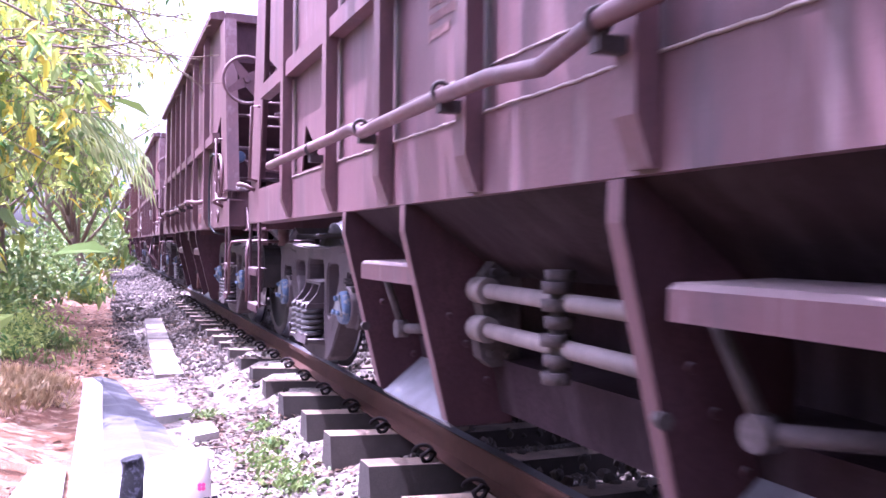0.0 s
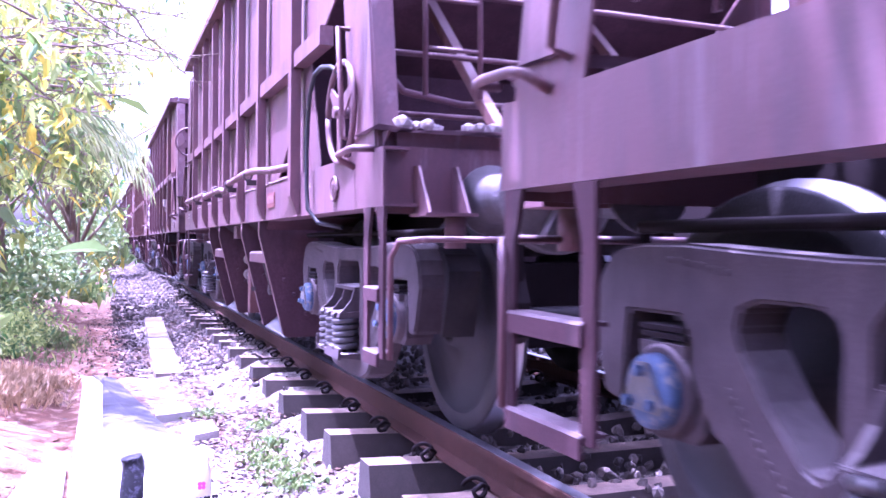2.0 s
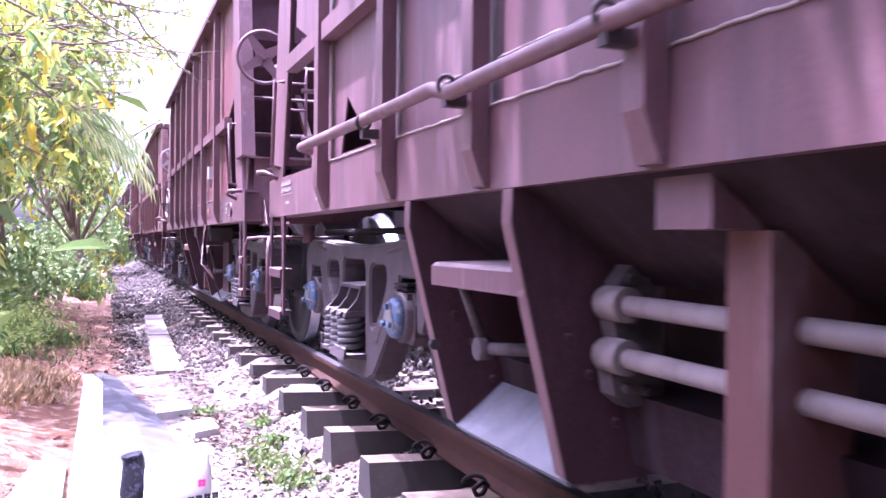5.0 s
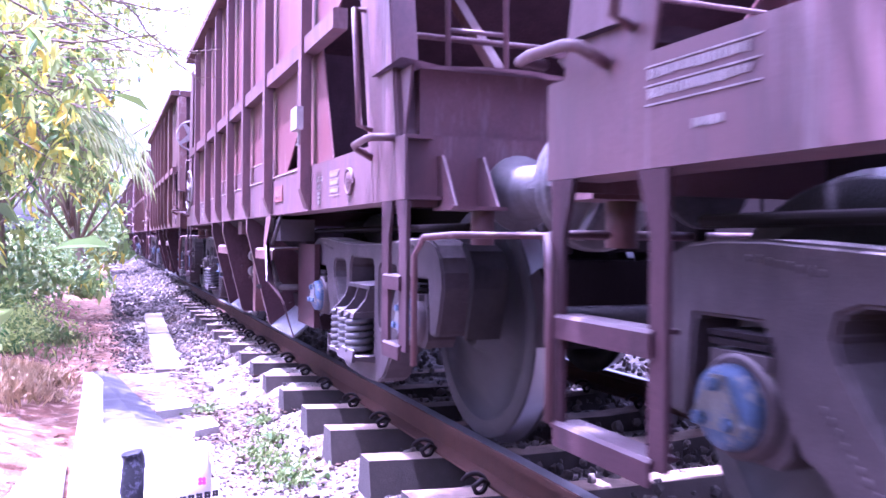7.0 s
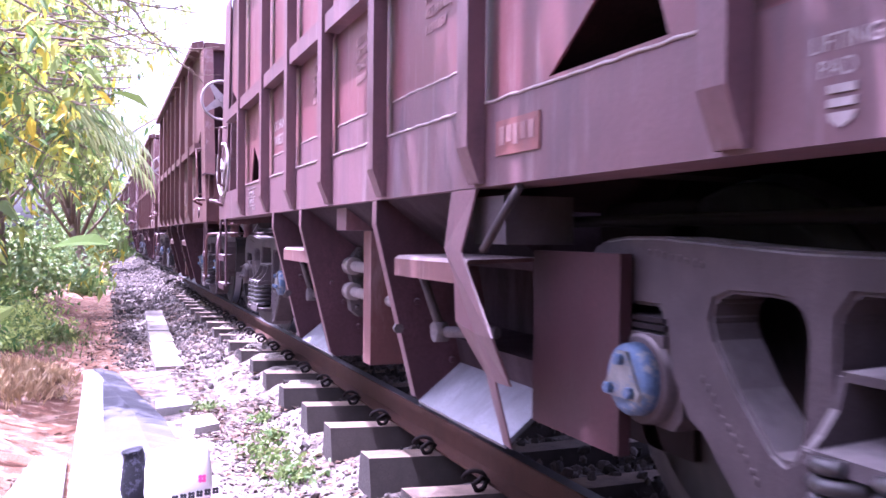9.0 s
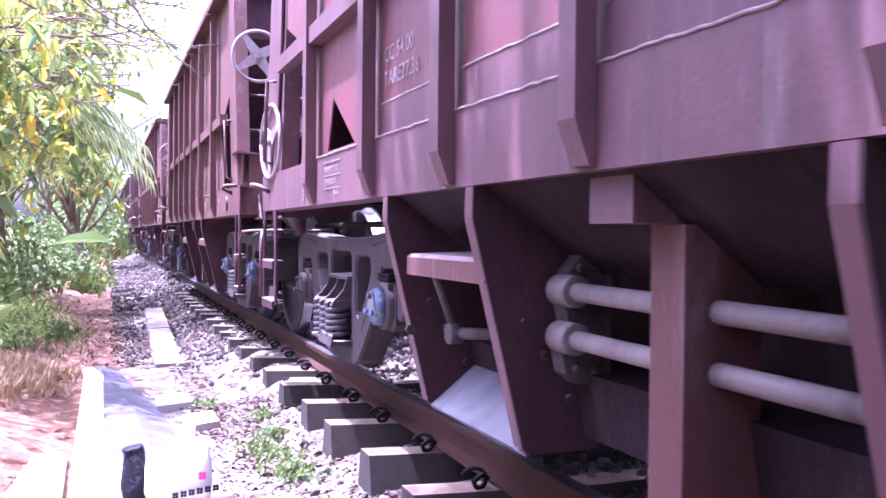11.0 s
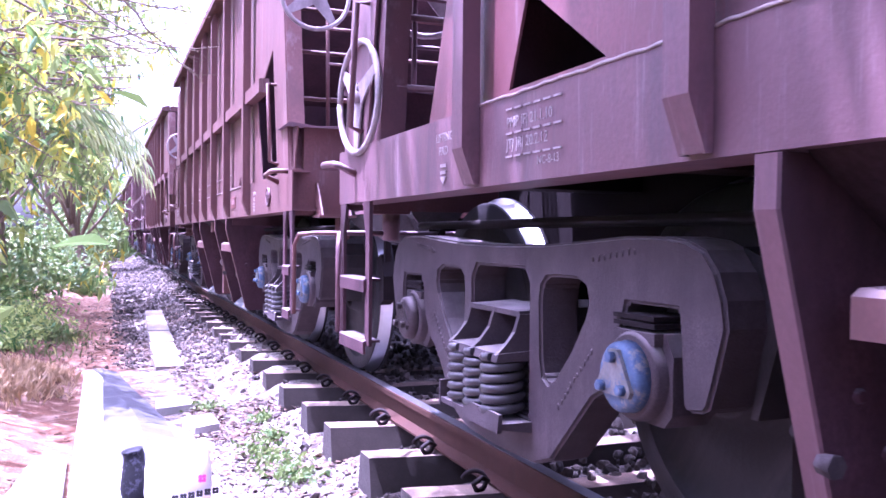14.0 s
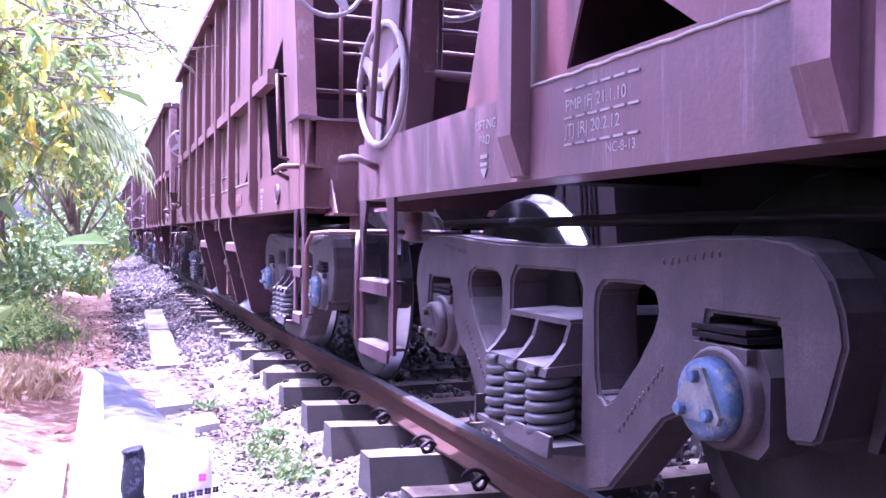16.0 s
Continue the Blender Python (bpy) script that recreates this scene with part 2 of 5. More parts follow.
def lathe(bm, profile, c=(0, 0, 0), axis="x", n=28, mi=0):
    """A profile of (along, radius) turned round an axis through c."""
    rings = []
    for a, r in profile:
        ring = []
        for k in range(n):
            t = 2 * math.pi * k / n
            q = (a, r * math.cos(t), r * math.sin(t)) if axis == "x" else (r * math.cos(t), a, r * math.sin(t)) if axis == "y" else (r * math.cos(t), r * math.sin(t), a)
            ring.append(bm.verts.new(Vector(c) + Vector(q)))
        rings.append(ring)
    for a, b in zip(rings, rings[1:]):
        for k in range(n):
            f = bm.faces.new((a[k], a[(k + 1) % n], b[(k + 1) % n], b[k]))
            f.material_index, f.smooth = mi, True
    for ring in (rings[0][::-1], rings[-1]):
        bm.faces.new(ring).material_index = mi
    return bm


def torus(bm, c, R, r, normal="x", n=28, k=8, mi=0, squash=1.0):
    ring = []
    for i in range(n + 1):
        t = 2 * math.pi * i / n
        a, b = R * math.cos(t), R * math.sin(t) * squash
        ring.append(Vector(c) + Vector({"x": (0, a, b), "y": (a, 0, b), "z": (a, b, 0)}[normal]))
    return tube(bm, ring, r, k, mi)


def B():
    return bmesh.new()


def thing(name, label, category, group="", kind="", m=None):
    ob = new(name)
    ob.empty_display_size = 0.2
    if m:
        ob.matrix_basis = m
    return tagged(ob, label, category, group, kind)


# ---- ground, track ----
SLEEPER_STEP, SLEEPER_Y0 = 0.679, 3.914


def ground_z(x, y):
    z = -0.40
    if x > -0.75:
        z += min(1.0, (x + 0.75) / 0.45) * (0.10 + 0.125 * max(0.0, min(1.0, (y - 5.4) / 2.2)))
    if x < -1.95:
        z += min(1.0, (-1.95 - x) / 0.5) * 0.14 + min(1.5, max(0.0, -2.6 - x) * 0.12)
    far = max(0.0, min(1.0, (y - 15) / 5))
    if -1.6 < x:
        z += far * 0.16
    z += 0.055 * math.exp(-((x + 1.05) / 0.25) ** 2 - ((y - 8.25) / 0.45) ** 2)
    z += 0.035 * noise.noise((x * 1.6, y * 1.2, 0)) + 0.018 * noise.noise((x * 6, y * 6, 3))
    return z


def ground():
    bm = B()
    xs = [-900, -300, -90, -40, -20, -12, -9, -7, -5.5, -4.5] + [-3.9 + 0.1 * i for i in range(60)] + [2.6, 3.5, 5, 8, 14, 30, 90, 300, 900]
    ys = [-900, -200, -50, -15, -5, -2, 0] + [0.6 + 0.12 * i for i in range(160)] + [20.5, 22, 24, 27, 31, 36, 44, 60, 90, 200, 500, 1500, 4000]
    grid = [[bm.verts.new((x, y, ground_z(x, y))) for x in xs] for y in ys]
    for r0, r1 in zip(grid, grid[1:]):
        for i in range(len(xs) - 1):
            bm.faces.new((r0[i], r0[i + 1], r1[i + 1], r1[i])).smooth = True
    m = bpy.data.materials.new("soil_and_gravel")
    m.use_nodes = True
    n, l = m.node_tree.nodes, m.node_tree.links
    bs = n["Principled BSDF"]
    bs.inputs["Roughness"].default_value = 0.95
    tc = n.new("ShaderNodeTexCoord")
    sp = n.new("ShaderNodeSeparateXYZ")
    l.new(tc.outputs["Object"], sp.inputs[0])

    def nz(sc, det=6):
        t = n.new("ShaderNodeTexNoise")
        t.inputs["Scale"].default_value, t.inputs["Detail"].default_value = sc, det
        l.new(tc.outputs["Object"], t.inputs[0])
        return t.outputs[0]

    def op(kind, a, b):
        x = n.new("ShaderNodeMath")
        x.operation = kind
        for s, v in zip(x.inputs, (a, b)):
            if isinstance(v, (int, float)):
                s.default_value = v
            else:
                l.new(v, s)
        return x.outputs[0]

    def rng(v, a, b):
        r = n.new("ShaderNodeMapRange")
        r.inputs[1].default_value, r.inputs[2].default_value = a, b
        l.new(v, r.inputs[0])
        return r.outputs[0]

    def mix(f, a, b):
        x = n.new("ShaderNodeMix")
        x.data_type = "RGBA"
        l.new(f, x.inputs[0])
        for s, v in ((x.inputs[6], a), (x.inputs[7], b)):
            if isinstance(v, tuple):
                s.default_value = (*v, 1)
            else:
                l.new(v, s)
        return x.outputs[2]
    n1, n2, n3 = nz(2.2), nz(11), nz(70, 3)
    soil = mix(rng(n1, 0.3, 0.7), (0.085, 0.028, 0.011), (0.135, 0.060, 0.028))
    # pale flecks paint sunlit spots into the soil colour
    soil = mix(rng(n2, 0.48, 0.66), soil, (0.26, 0.17, 0.12))
    grit = mix(rng(n2, 0.36, 0.60), (0.060, 0.042, 0.034), (0.23, 0.20, 0.18))
    grit = mix(rng(n3, 0.5, 0.60), grit, (0.045, 0.036, 0.031))
    wob = op("ADD", sp.outputs[0], op("MULTIPLY", op("SUBTRACT", n1, 0.5), 1.1))
    col = mix(rng(wob, -1.55, -1.25), soil, grit)
    green = op("MULTIPLY", rng(wob, -2.7, -3.6), rng(n2, 0.35, 0.55))
    col = mix(green, col, (0.10, 0.13, 0.045))
    l.new(col, bs.inputs["Base Color"])
    b = n.new("ShaderNodeBump")
    b.inputs["Strength"].default_value, b.inputs["Distance"].default_value = 0.7, 0.03
    l.new(op("ADD", n2, op("MULTIPLY", n3, 0.6)), b.inputs["Height"])
    l.new(b.outputs[0], bs.inputs["Normal"])
    tagged(part("ground", bm, m), "red soil path and pale gritty gravel beside the railway track", "ground", kind="structure")


ground()


def rail(x):
    bm = B()
    h = 0.034
    prof = [(-h, -0.005), (-h + 0.006, 0), (h - 0.006, 0), (h, -0.005), (h, -0.035), (0.009, -0.05), (0.009, -0.125), (0.068, -0.143), (0.068, -0.154), (-0.068, -0.154), (-0.068, -0.143), (-0.009, -0.125), (-0.009, -0.05), (-h, -0.035)]
    ys = [-12.0, 120.0]
    rings = [[bm.verts.new((x + u, y, v)) for u, v in prof] for y in ys]
    for k in range(len(prof)):
        f = bm.faces.new((rings[0][k], rings[0][(k + 1) % len(prof)], rings[1][(k + 1) % len(prof)], rings[1][k]))
        f.material_index = 1 if k == 1 else 0
    tagged(part("rail", bm, (M_RUST, M_STEEL)), "rusty brown steel running rail clipped to concrete sleepers", "rail", "rails of the track")


rail(-0.034)
rail(1.71)


def sleepers():
    bm = B()
    # a sleeper: wide foot, tapered flanks, seats that tip inwards one in twenty
    def end(x, zt, w):
        return [(x, -0.125, -0.38), (x, 0.125, -0.38), (x, w, zt), (x, -w, zt)]
    secs = [end(-0.475, -0.150, 0.075), end(-0.06, -0.170, 0.075), end(0.35, -0.19, 0.08), end(1.33, -0.19, 0.08), end(1.74, -0.163, 0.075), end(2.15, -0.147, 0.075)]
    rings = [[bm.verts.new(p) for p in s] for s in secs]
    for a, b in zip(rings, rings[1:]):
        for k in range(4):
            bm.faces.new((a[k], a[(k + 1) % 4], b[(k + 1) % 4], b[k]))
    bm.faces.new(rings[0]), bm.faces.new(rings[-1][::-1])
    base = thing("sleeper", "grey concrete railway sleeper with a weathered end", "sleeper", "sleepers of the track")
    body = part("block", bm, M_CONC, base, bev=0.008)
    cl = B()
    pts = []
    for i in range(15):
        t = i / 14 * math.pi * 1.7
        pts.append((0.125 + 0.045 * math.cos(t) * (1 - 0.2 * i / 14), -0.045 + 0.09 * i / 14, -0.125 + 0.036 * math.sin(t)))
    pts += [(0.16, 0.045, -0.13), (0.11, 0.02, -0.11), (0.07, 0.0, -0.135)]
    tube(cl, pts, 0.0115, 6)
    clip = part("rail_clip", cl, M_DARK, base, "dark rusty spring rail clip")
    clip.matrix_basis = pose(-0.034, 0, 0, 0, 0, 180)
    for x, a in ((-0.034, 0), (1.71, 180), (1.71, 0)):
        put("rail_clip", clip.data, base, "dark rusty spring rail clip", pose(x, 0, 0, 0, 0, a))
    for k in range(-8, 90):
        y = SLEEPER_Y0 + 0.075 + SLEEPER_STEP * k
        rr = random.Random(k)
        m = pose(rr.uniform(-0.012, 0.012), y + rr.uniform(-0.012, 0.012), rr.uniform(-0.008, 0.006), 0, 0, rr.uniform(-0.8, 0.8))
        if k == -8:
            base.matrix_basis = m
        else:
            copy_thing(base, m)


sleepers()


def stones():
    """Loose ballast round and between the sleepers, denser by the rail and on the heap farther on."""
    rnd = random.Random(5)
    V, F = [], []
    ico = bmesh.new()
    bmesh.ops.create_icosphere(ico, subdivisions=1, radius=1)
    iv, fc = [v.co.copy() for v in ico.verts], [[v.index for v in f.verts] for f in ico.faces]
    ico.free()
    spots = []
    for _ in range(3600):
        y = 2.0 + rnd.random() ** 1.6 * 22
        x = rnd.gauss(-0.42, 0.20) if rnd.random() < 0.42 else rnd.uniform(-0.45, 2.4)
        spots.append((x, y, rnd.uniform(0.012, 0.034)))
    for _ in range(3200):
        y = rnd.uniform(15, 36)
        spots.append((rnd.uniform(-1.5, -0.2), y, rnd.uniform(0.03, 0.055)))
    for _ in range(2600):
        spots.append((rnd.uniform(0.0, 3.2), rnd.uniform(0.8, 9), rnd.uniform(0.02, 0.04)))
    for _ in range(1500):
        spots.append((rnd.uniform(-1.9, -0.55), 2.8 + 14 * rnd.random() ** 1.3, rnd.uniform(0.005, 0.016)))
    for _ in range(1900):
        spots.append((rnd.uniform(-1.0, -0.35), rnd.uniform(8.6, 16), rnd.uniform(0.012, 0.032)))
    for _ in range(500):
        spots.append((rnd.gauss(-1.35, 0.12), rnd.uniform(8.8, 15), rnd.uniform(0.01, 0.03)))
    for _ in range(2600):
        spots.append((rnd.uniform(-1.1, -0.35), rnd.uniform(2.8, 6.2), rnd.uniform(0.004, 0.013)))
    for x, y, r in spots:
        if -1.95 < x < -1.1 and 3.9 < y < 8.7 or x < 0.05 and y < 8.2 and rnd.random() < (0.72 if r > 0.013 else 0.55):
            continue
        z = ground_z(x, y) + r * 0.3
        if x > 0.1 and rnd.random() < 0.7:
            z += rnd.uniform(0, 0.1)
        q = Euler((rnd.random() * 6, rnd.random() * 6, rnd.random() * 6)).to_matrix()
        sc = Vector((rnd.uniform(0.7, 1.3), rnd.uniform(0.7, 1.3), rnd.uniform(0.5, 0.9))) * r
        o = len(V)
        for v in iv:
            d = q @ Vector((v.x * sc.x, v.y * sc.y, v.z * sc.z)) * rnd.uniform(0.75, 1.15)
            V.append((x + d.x, y + d.y, z + d.z))
        F.extend([[o + i for i in f] for f in fc])
    me = bpy.data.meshes.new("ballast")
    me.from_pydata(V, [], F)
    m = mat("ballast_grey", (0.066, 0.053, 0.047), 0.9, scale=1.5, grain=70, bump=0.5, var=0.45)
    n, l = m.node_tree.nodes, m.node_tree.links
    bs = n["Principled BSDF"]
    ge, hs, mr = n.new("ShaderNodeNewGeometry"), n.new("ShaderNodeHueSaturation"), n.new("ShaderNodeMapRange")
    mr.inputs[3].default_value, mr.inputs[4].default_value = 0.3, 1.9
    l.new(ge.outputs["Random Per Island"], mr.inputs[0])
    l.new(mr.outputs[0], hs.inputs["Value"])
    l.new(bs.inputs["Base Color"].links[0].from_socket, hs.inputs["Color"])
    l.new(hs.outputs[0], bs.inputs["Base Color"])
    me.materials.append(m)
    tagged(new("ballast", me), "loose grey ballast stones along the track", "ballast", kind="stuff")


stones()


# ---- hopper wagons ----
HALF, PITCH, CENTRE = 4.88, 11.04, -0.85
SX = -0.50           # outer face of the sole bar
MID = 1.038          # track centre, in the wagon's own measure
RIBS = (3.08, 1.91, 0.96, 0.02, -0.94, -1.98, -3.22)
BOGIE = 3.45
AXLE_Z, WHEEL_R, WHEEL_Z, BASE2 = 0.53, 0.585, 0.511, 0.92
KW = 0.926           # wagon measure to metres
WX, WZ = (1 - KW) * CAM_X, (1 - KW) * CAM_Z
BX = 0.085          # side frames stand this far in
ZB, ZT, ZMID, ZTOP = 1.09, 1.36, 2.08, 3.38


def mirror(pts):
    return [(-u, v) for u, v in pts[::-1]]


def side_sheet(bm, x0, x1):
    outer = [(-3.63, ZT), (3.63, ZT), (3.36, 2.05), (4.10, 2.35), (4.02, ZTOP), (-4.02, ZTOP), (-4.10, 2.35), (-3.36, 2.05)]
    tri = [(2.36, ZT + 0.03), (2.92, ZT + 0.03), (2.80, 1.68)]
    return plate(bm, outer, [tri, mirror(tri)], x0, x1)


def coil(bm, c, R, z0, z1, turns, r):
    n = int(turns * 14)
    tube(bm, [(c[0] + R * math.cos(i / 14 * 2 * math.pi), c[1] + R * math.sin(i / 14 * 2 * math.pi), z0 + (z1 - z0) * i / n) for i in range(n + 1)], r, 6)


def side_frame_mesh():
    bm = B()
    half = [(0.0, 0.895), (0.35, 0.90), (0.62, 0.915), (0.85, 0.93), (1.03, 0.93), (1.13, 0.92), (1.20, 0.895), (1.25, 0.84), (1.28, 0.77), (1.292, 0.70), (1.25, 0.56), (1.225, 0.49), (1.21, 0.475), (1.14, 0.465), (1.125, 0.48), (1.11, 0.66), (1.10, 0.735),
            (0.86, 0.735), (0.82, 0.58), (0.74, 0.45), (0.68, 0.42), (0.56, 0.30), (0.42, 0.16), (0.30, 0.12), (0.0, 0.11)]
    outer = half + [(-u, v) for u, v in half[-2:0:-1]]
    win = [(0.335, 0.70), (0.345, 0.755), (0.38, 0.785), (0.44, 0.79), (0.58, 0.79), (0.635, 0.77), (0.65, 0.72), (0.63, 0.67), (0.55, 0.56), (0.43, 0.435), (0.395, 0.42), (0.36, 0.44), (0.345, 0.50)]
    mid = [(-0.25, 0.28), (0.25, 0.28), (0.25, 0.76), (0.21, 0.81), (-0.21, 0.81), (-0.25, 0.76)]
    plate(bm, outer, [win, mirror(win), mid], -0.33, -0.17)
    for s in (-1, 1):
        # worn raised casting marks, too faint to read: rows of plain low bars
        rr = random.Random(6)
        for count, y0, z0, dy, dz, h in ((8, 0.68, 0.845, 0.032, 0.004, 0.026), (11, 0.475, 0.345, 0.020, 0.021, 0.024)):
            for i in range(count):
                y, z = s * (y0 + i * dy), z0 + i * dz
                tube(bm, [(-0.3295, y, z + rr.uniform(0, 0.006)), (-0.3295, y + rr.uniform(-0.006, 0.006), z + h * rr.uniform(0.7, 1.0))], 0.0042, 5)
    return bm


def end_flange_mesh():
    """The turned-in edge round the outer corner of a side frame, behind its leg."""
    return prism(B(), [(1.20, 0.905), (1.29, 0.87), (1.345, 0.79), (1.34, 0.70), (1.262, 0.46), (1.235, 0.46), (1.286, 0.70), (1.27, 0.78), (1.20, 0.86)], "x", -0.20, -0.03)


def wheelset_mesh():
    bm = B()
    R = WHEEL_R
    for s, x in ((1, 0.110), (-1, 2 * MID - 0.110)):
        prof = [(0, R - 0.09), (0, R - 0.012), (0.012, R), (0.080, R + 0.003), (0.092, R + 0.026), (0.112, R + 0.026), (0.118, R - 0.09), (0.09, R - 0.10), (0.075, 0.17), (0.13, 0.15), (0.13, 0.09), (-0.05, 0.09), (-0.05, 0.13), (0.025, 0.16), (0.03, R - 0.12)]
        full = [(x + s * a, r) for a, r in prof + prof[:1]]
        rings = []
        n = 44
        for a, r in full:
            rings.append([bm.verts.new((a, r * math.cos(2 * math.pi * k / n), r * math.sin(2 * math.pi * k / n))) for k in range(n)])
        for i, (p, q) in enumerate(zip(rings, rings[1:])):
            for k in range(n):
                f = bm.faces.new((p[k], p[(k + 1) % n], q[(k + 1) % n], q[k]))
                f.smooth = True
                f.material_index = 1 if i in (2, 3) else 0
    lathe(bm, [(-0.12, 0.065), (2 * MID + 0.12, 0.065)], n=14)
    return bm


def axlebox_mesh():
    bm = B()
    prism(bm, [(-0.145, 0.44), (-0.145, 0.60), (-0.11, 0.66), (0.11, 0.66), (0.145, 0.60), (0.145, 0.44), (0.11, 0.40), (-0.11, 0.40)], "x", -0.315, -0.17)
    box(bm, -0.345, -0.2, -0.10, 0.10, 0.625, 0.66)
    lathe(bm, [(-0.355, 0.118), (-0.345, 0.128), (-0.20, 0.135)], (0, 0, AXLE_Z), n=24)
    return bm


def cap_mesh():
    bm = B()
    lathe(bm, [(-0.40, 0.07), (-0.40, 0.085), (-0.388, 0.10), (-0.345, 0.105)], (0, 0, AXLE_Z), n=24)
    prism(bm, [(-0.075, AXLE_Z - 0.05), (0.075, AXLE_Z - 0.05), (0.085, AXLE_Z - 0.03), (0.02, AXLE_Z + 0.08), (-0.02, AXLE_Z + 0.08), (-0.085, AXLE_Z - 0.03)], "x", -0.412, -0.398, 1)
    for a in (90, 210, 330):
        u, v = 0.058 * math.cos(radians(a)), 0.058 * math.sin(radians(a))
        lathe(bm, [(-0.432, 0.014), (-0.428, 0.017), (-0.41, 0.017)], (0, u, AXLE_Z + v), n=6)
    return bm


def build_bogies(w, grey):
    meshes = {}
    for end in (1, -1):
        y0 = end * BOGIE
        if not meshes:
            frame_ob = part("side_frame", side_frame_mesh(), M_CAST, w, "dusty cast steel bogie side frame", bev=0.024, seg=3)
            meshes["frame"] = frame_ob.data
            frame_ob.matrix_basis = pose(BX, y0, 0)
        else:
            frame_ob = put("side_frame", meshes["frame"], w, "dusty cast steel bogie side frame", pose(BX, y0, 0))
        put("side_frame", meshes["frame"], w, "dusty cast steel bogie side frame", pose(2 * MID - BX, y0, 0, 0, 0, 180))
        # the shadowed end of the frame is painted near-black with the wheel material
        for turn in (0, 180):
            if "edge" not in meshes:
                eo = part("end_flange", end_flange_mesh(), M_WHEEL, frame_ob, "dark end flange with shade in its colour", bev=0.008)
                meshes["edge"] = eo.data
            else:
                eo = put("end_flange", meshes["edge"], frame_ob, "dark end flange with shade in its colour")
            eo.matrix_basis = pose(-0.23, 0, 0, 0, 0, 180) if turn else pose(0, 0, 0)
        if "spring" not in meshes:
            bm = B()
            coil(bm, (0, 0), 0.070, 0.275, 0.488, 5.6, 0.0175)
            so = part("coil_spring", bm, M_SPRING, frame_ob, "grey coil spring")
            meshes["spring"] = so.data
            so.matrix_basis = pose(-0.385, -0.155, 0)
            left = ((-0.385, 0.0), (-0.385, 0.155), (-0.23, -0.155), (-0.23, 0.155))
        else:
            left = ((-0.385, -0.155), (-0.385, 0.0), (-0.385, 0.155), (-0.23, -0.155), (-0.23, 0.155))
        for x, y in left:
            put("coil_spring", meshes["spring"], frame_ob, "grey coil spring", pose(x, y, 0, 0, 0, 40 * y))
        if "tray" not in meshes:
            bm = B()
            prism(bm, [(-0.455, 0.245), (-0.16, 0.20), (-0.16, 0.265), (-0.455, 0.265)], "y", -0.285, 0.285)
            prism(bm, [(-0.470, 0.235), (-0.450, 0.235), (-0.450, 0.30), (-0.462, 0.30)], "y", -0.29, 0.02)
            box(bm, -0.46, -0.22, 0.275, 0.287, 0.23, 0.335)
            for y in (-0.15, 0, 0.15):
                lathe(bm, [(0.262, 0.03), (0.285, 0.02)], (-0.405, y, 0), "z", 10)
            meshes["tray"] = part("spring_plank", bm, M_CAST, frame_ob, "dusty spring seat tray", bev=0.004).data
            bm = B()
            # bolster end: sloping cap with three webs and a flat top
            prism(bm, [(-0.45, 0.475), (-0.16, 0.475), (-0.16, 0.52), (-0.44, 0.505)], "y", -0.235, 0.235)
            prism(bm, [(-0.35, 0.635), (-0.16, 0.635), (-0.16, 0.665), (-0.35, 0.655)], "y", -0.215, 0.215)
            for y in (-0.225, -0.01, 0.205):
                prism(bm, [(-0.445, 0.50), (-0.16, 0.50), (-0.16, 0.645), (-0.35, 0.645), (-0.37, 0.58), (-0.41, 0.53)], "y", y, y + 0.022)
            box(bm, -0.16, 1.9, -0.18, 0.18, 0.48, 0.66)
            meshes["bolster"] = part("bolster", bm, M_CAST, frame_ob, "dusty cast bolster end", bev=0.005).data
        else:
            put("spring_plank", meshes["tray"], frame_ob, "dusty spring seat tray")
            put("bolster", meshes["bolster"], frame_ob, "dusty cast bolster end")
        # plain sheets stand in for brake rigging, added to block daylight behind
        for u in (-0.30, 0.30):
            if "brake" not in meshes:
                bb = part("brake_beam", box(B(), 0.22, 2 * MID - 0.22, -0.03, 0.03, 0.26, 0.80), M_DARK, w, "dark sheet for brake rigging, added to block far daylight", bev=0.01)
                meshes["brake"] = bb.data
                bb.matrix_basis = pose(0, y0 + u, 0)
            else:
                put("brake_beam", meshes["brake"], w, "dark sheet for brake rigging, added to block far daylight", pose(0, y0 + u, 0))
        for s in (-1, 1):
            y = y0 + s * BASE2
            if "box" not in meshes:
                ab = part("axlebox", axlebox_mesh(), M_CAST, w, bev=0.006)
                meshes["box"] = ab.data
                ab.matrix_basis = pose(BX, y, 0)
                co = part("axle_cap", cap_mesh(), (M_BLUE, M_CAPPLATE), ab, "chipped blue axle end cap with three bolts", bev=0.002)
                meshes["cap"] = co.data
                pd = part("adapter_pad", box(B(), -0.345, -0.2, -0.10, 0.10, 0.672, 0.686), M_DARK, ab, "dark bearing adapter pad", bev=0.002)
                meshes["pad"] = pd.data
            else:
                ab = put("axlebox", meshes["box"], w, "", pose(BX, y, 0))
                put("adapter_pad", meshes["pad"], ab, "dark bearing adapter pad")
                if grey and end == 1 and s == 1:
                    part("axle_cap", cap_mesh(), (M_CAST, M_CAST), ab, "dusty grey axle end cap with three bolts", bev=0.002)
                else:
                    put("axle_cap", meshes["cap"], ab, "chipped blue axle end cap with three bolts")
            put("adapter_pad", meshes["pad"], ab, "dark bearing adapter pad", pose(0.005, 0.01, 0.020))
            if "wheels" not in meshes:
                ws = part("wheelset", wheelset_mesh(), (M_WHEEL, M_TREAD), w, "steel wheelset with polished treads")
                meshes["wheels"] = ws.data
            else:
                ws = put("wheelset", meshes["wheels"], w, "steel wheelset with polished treads")
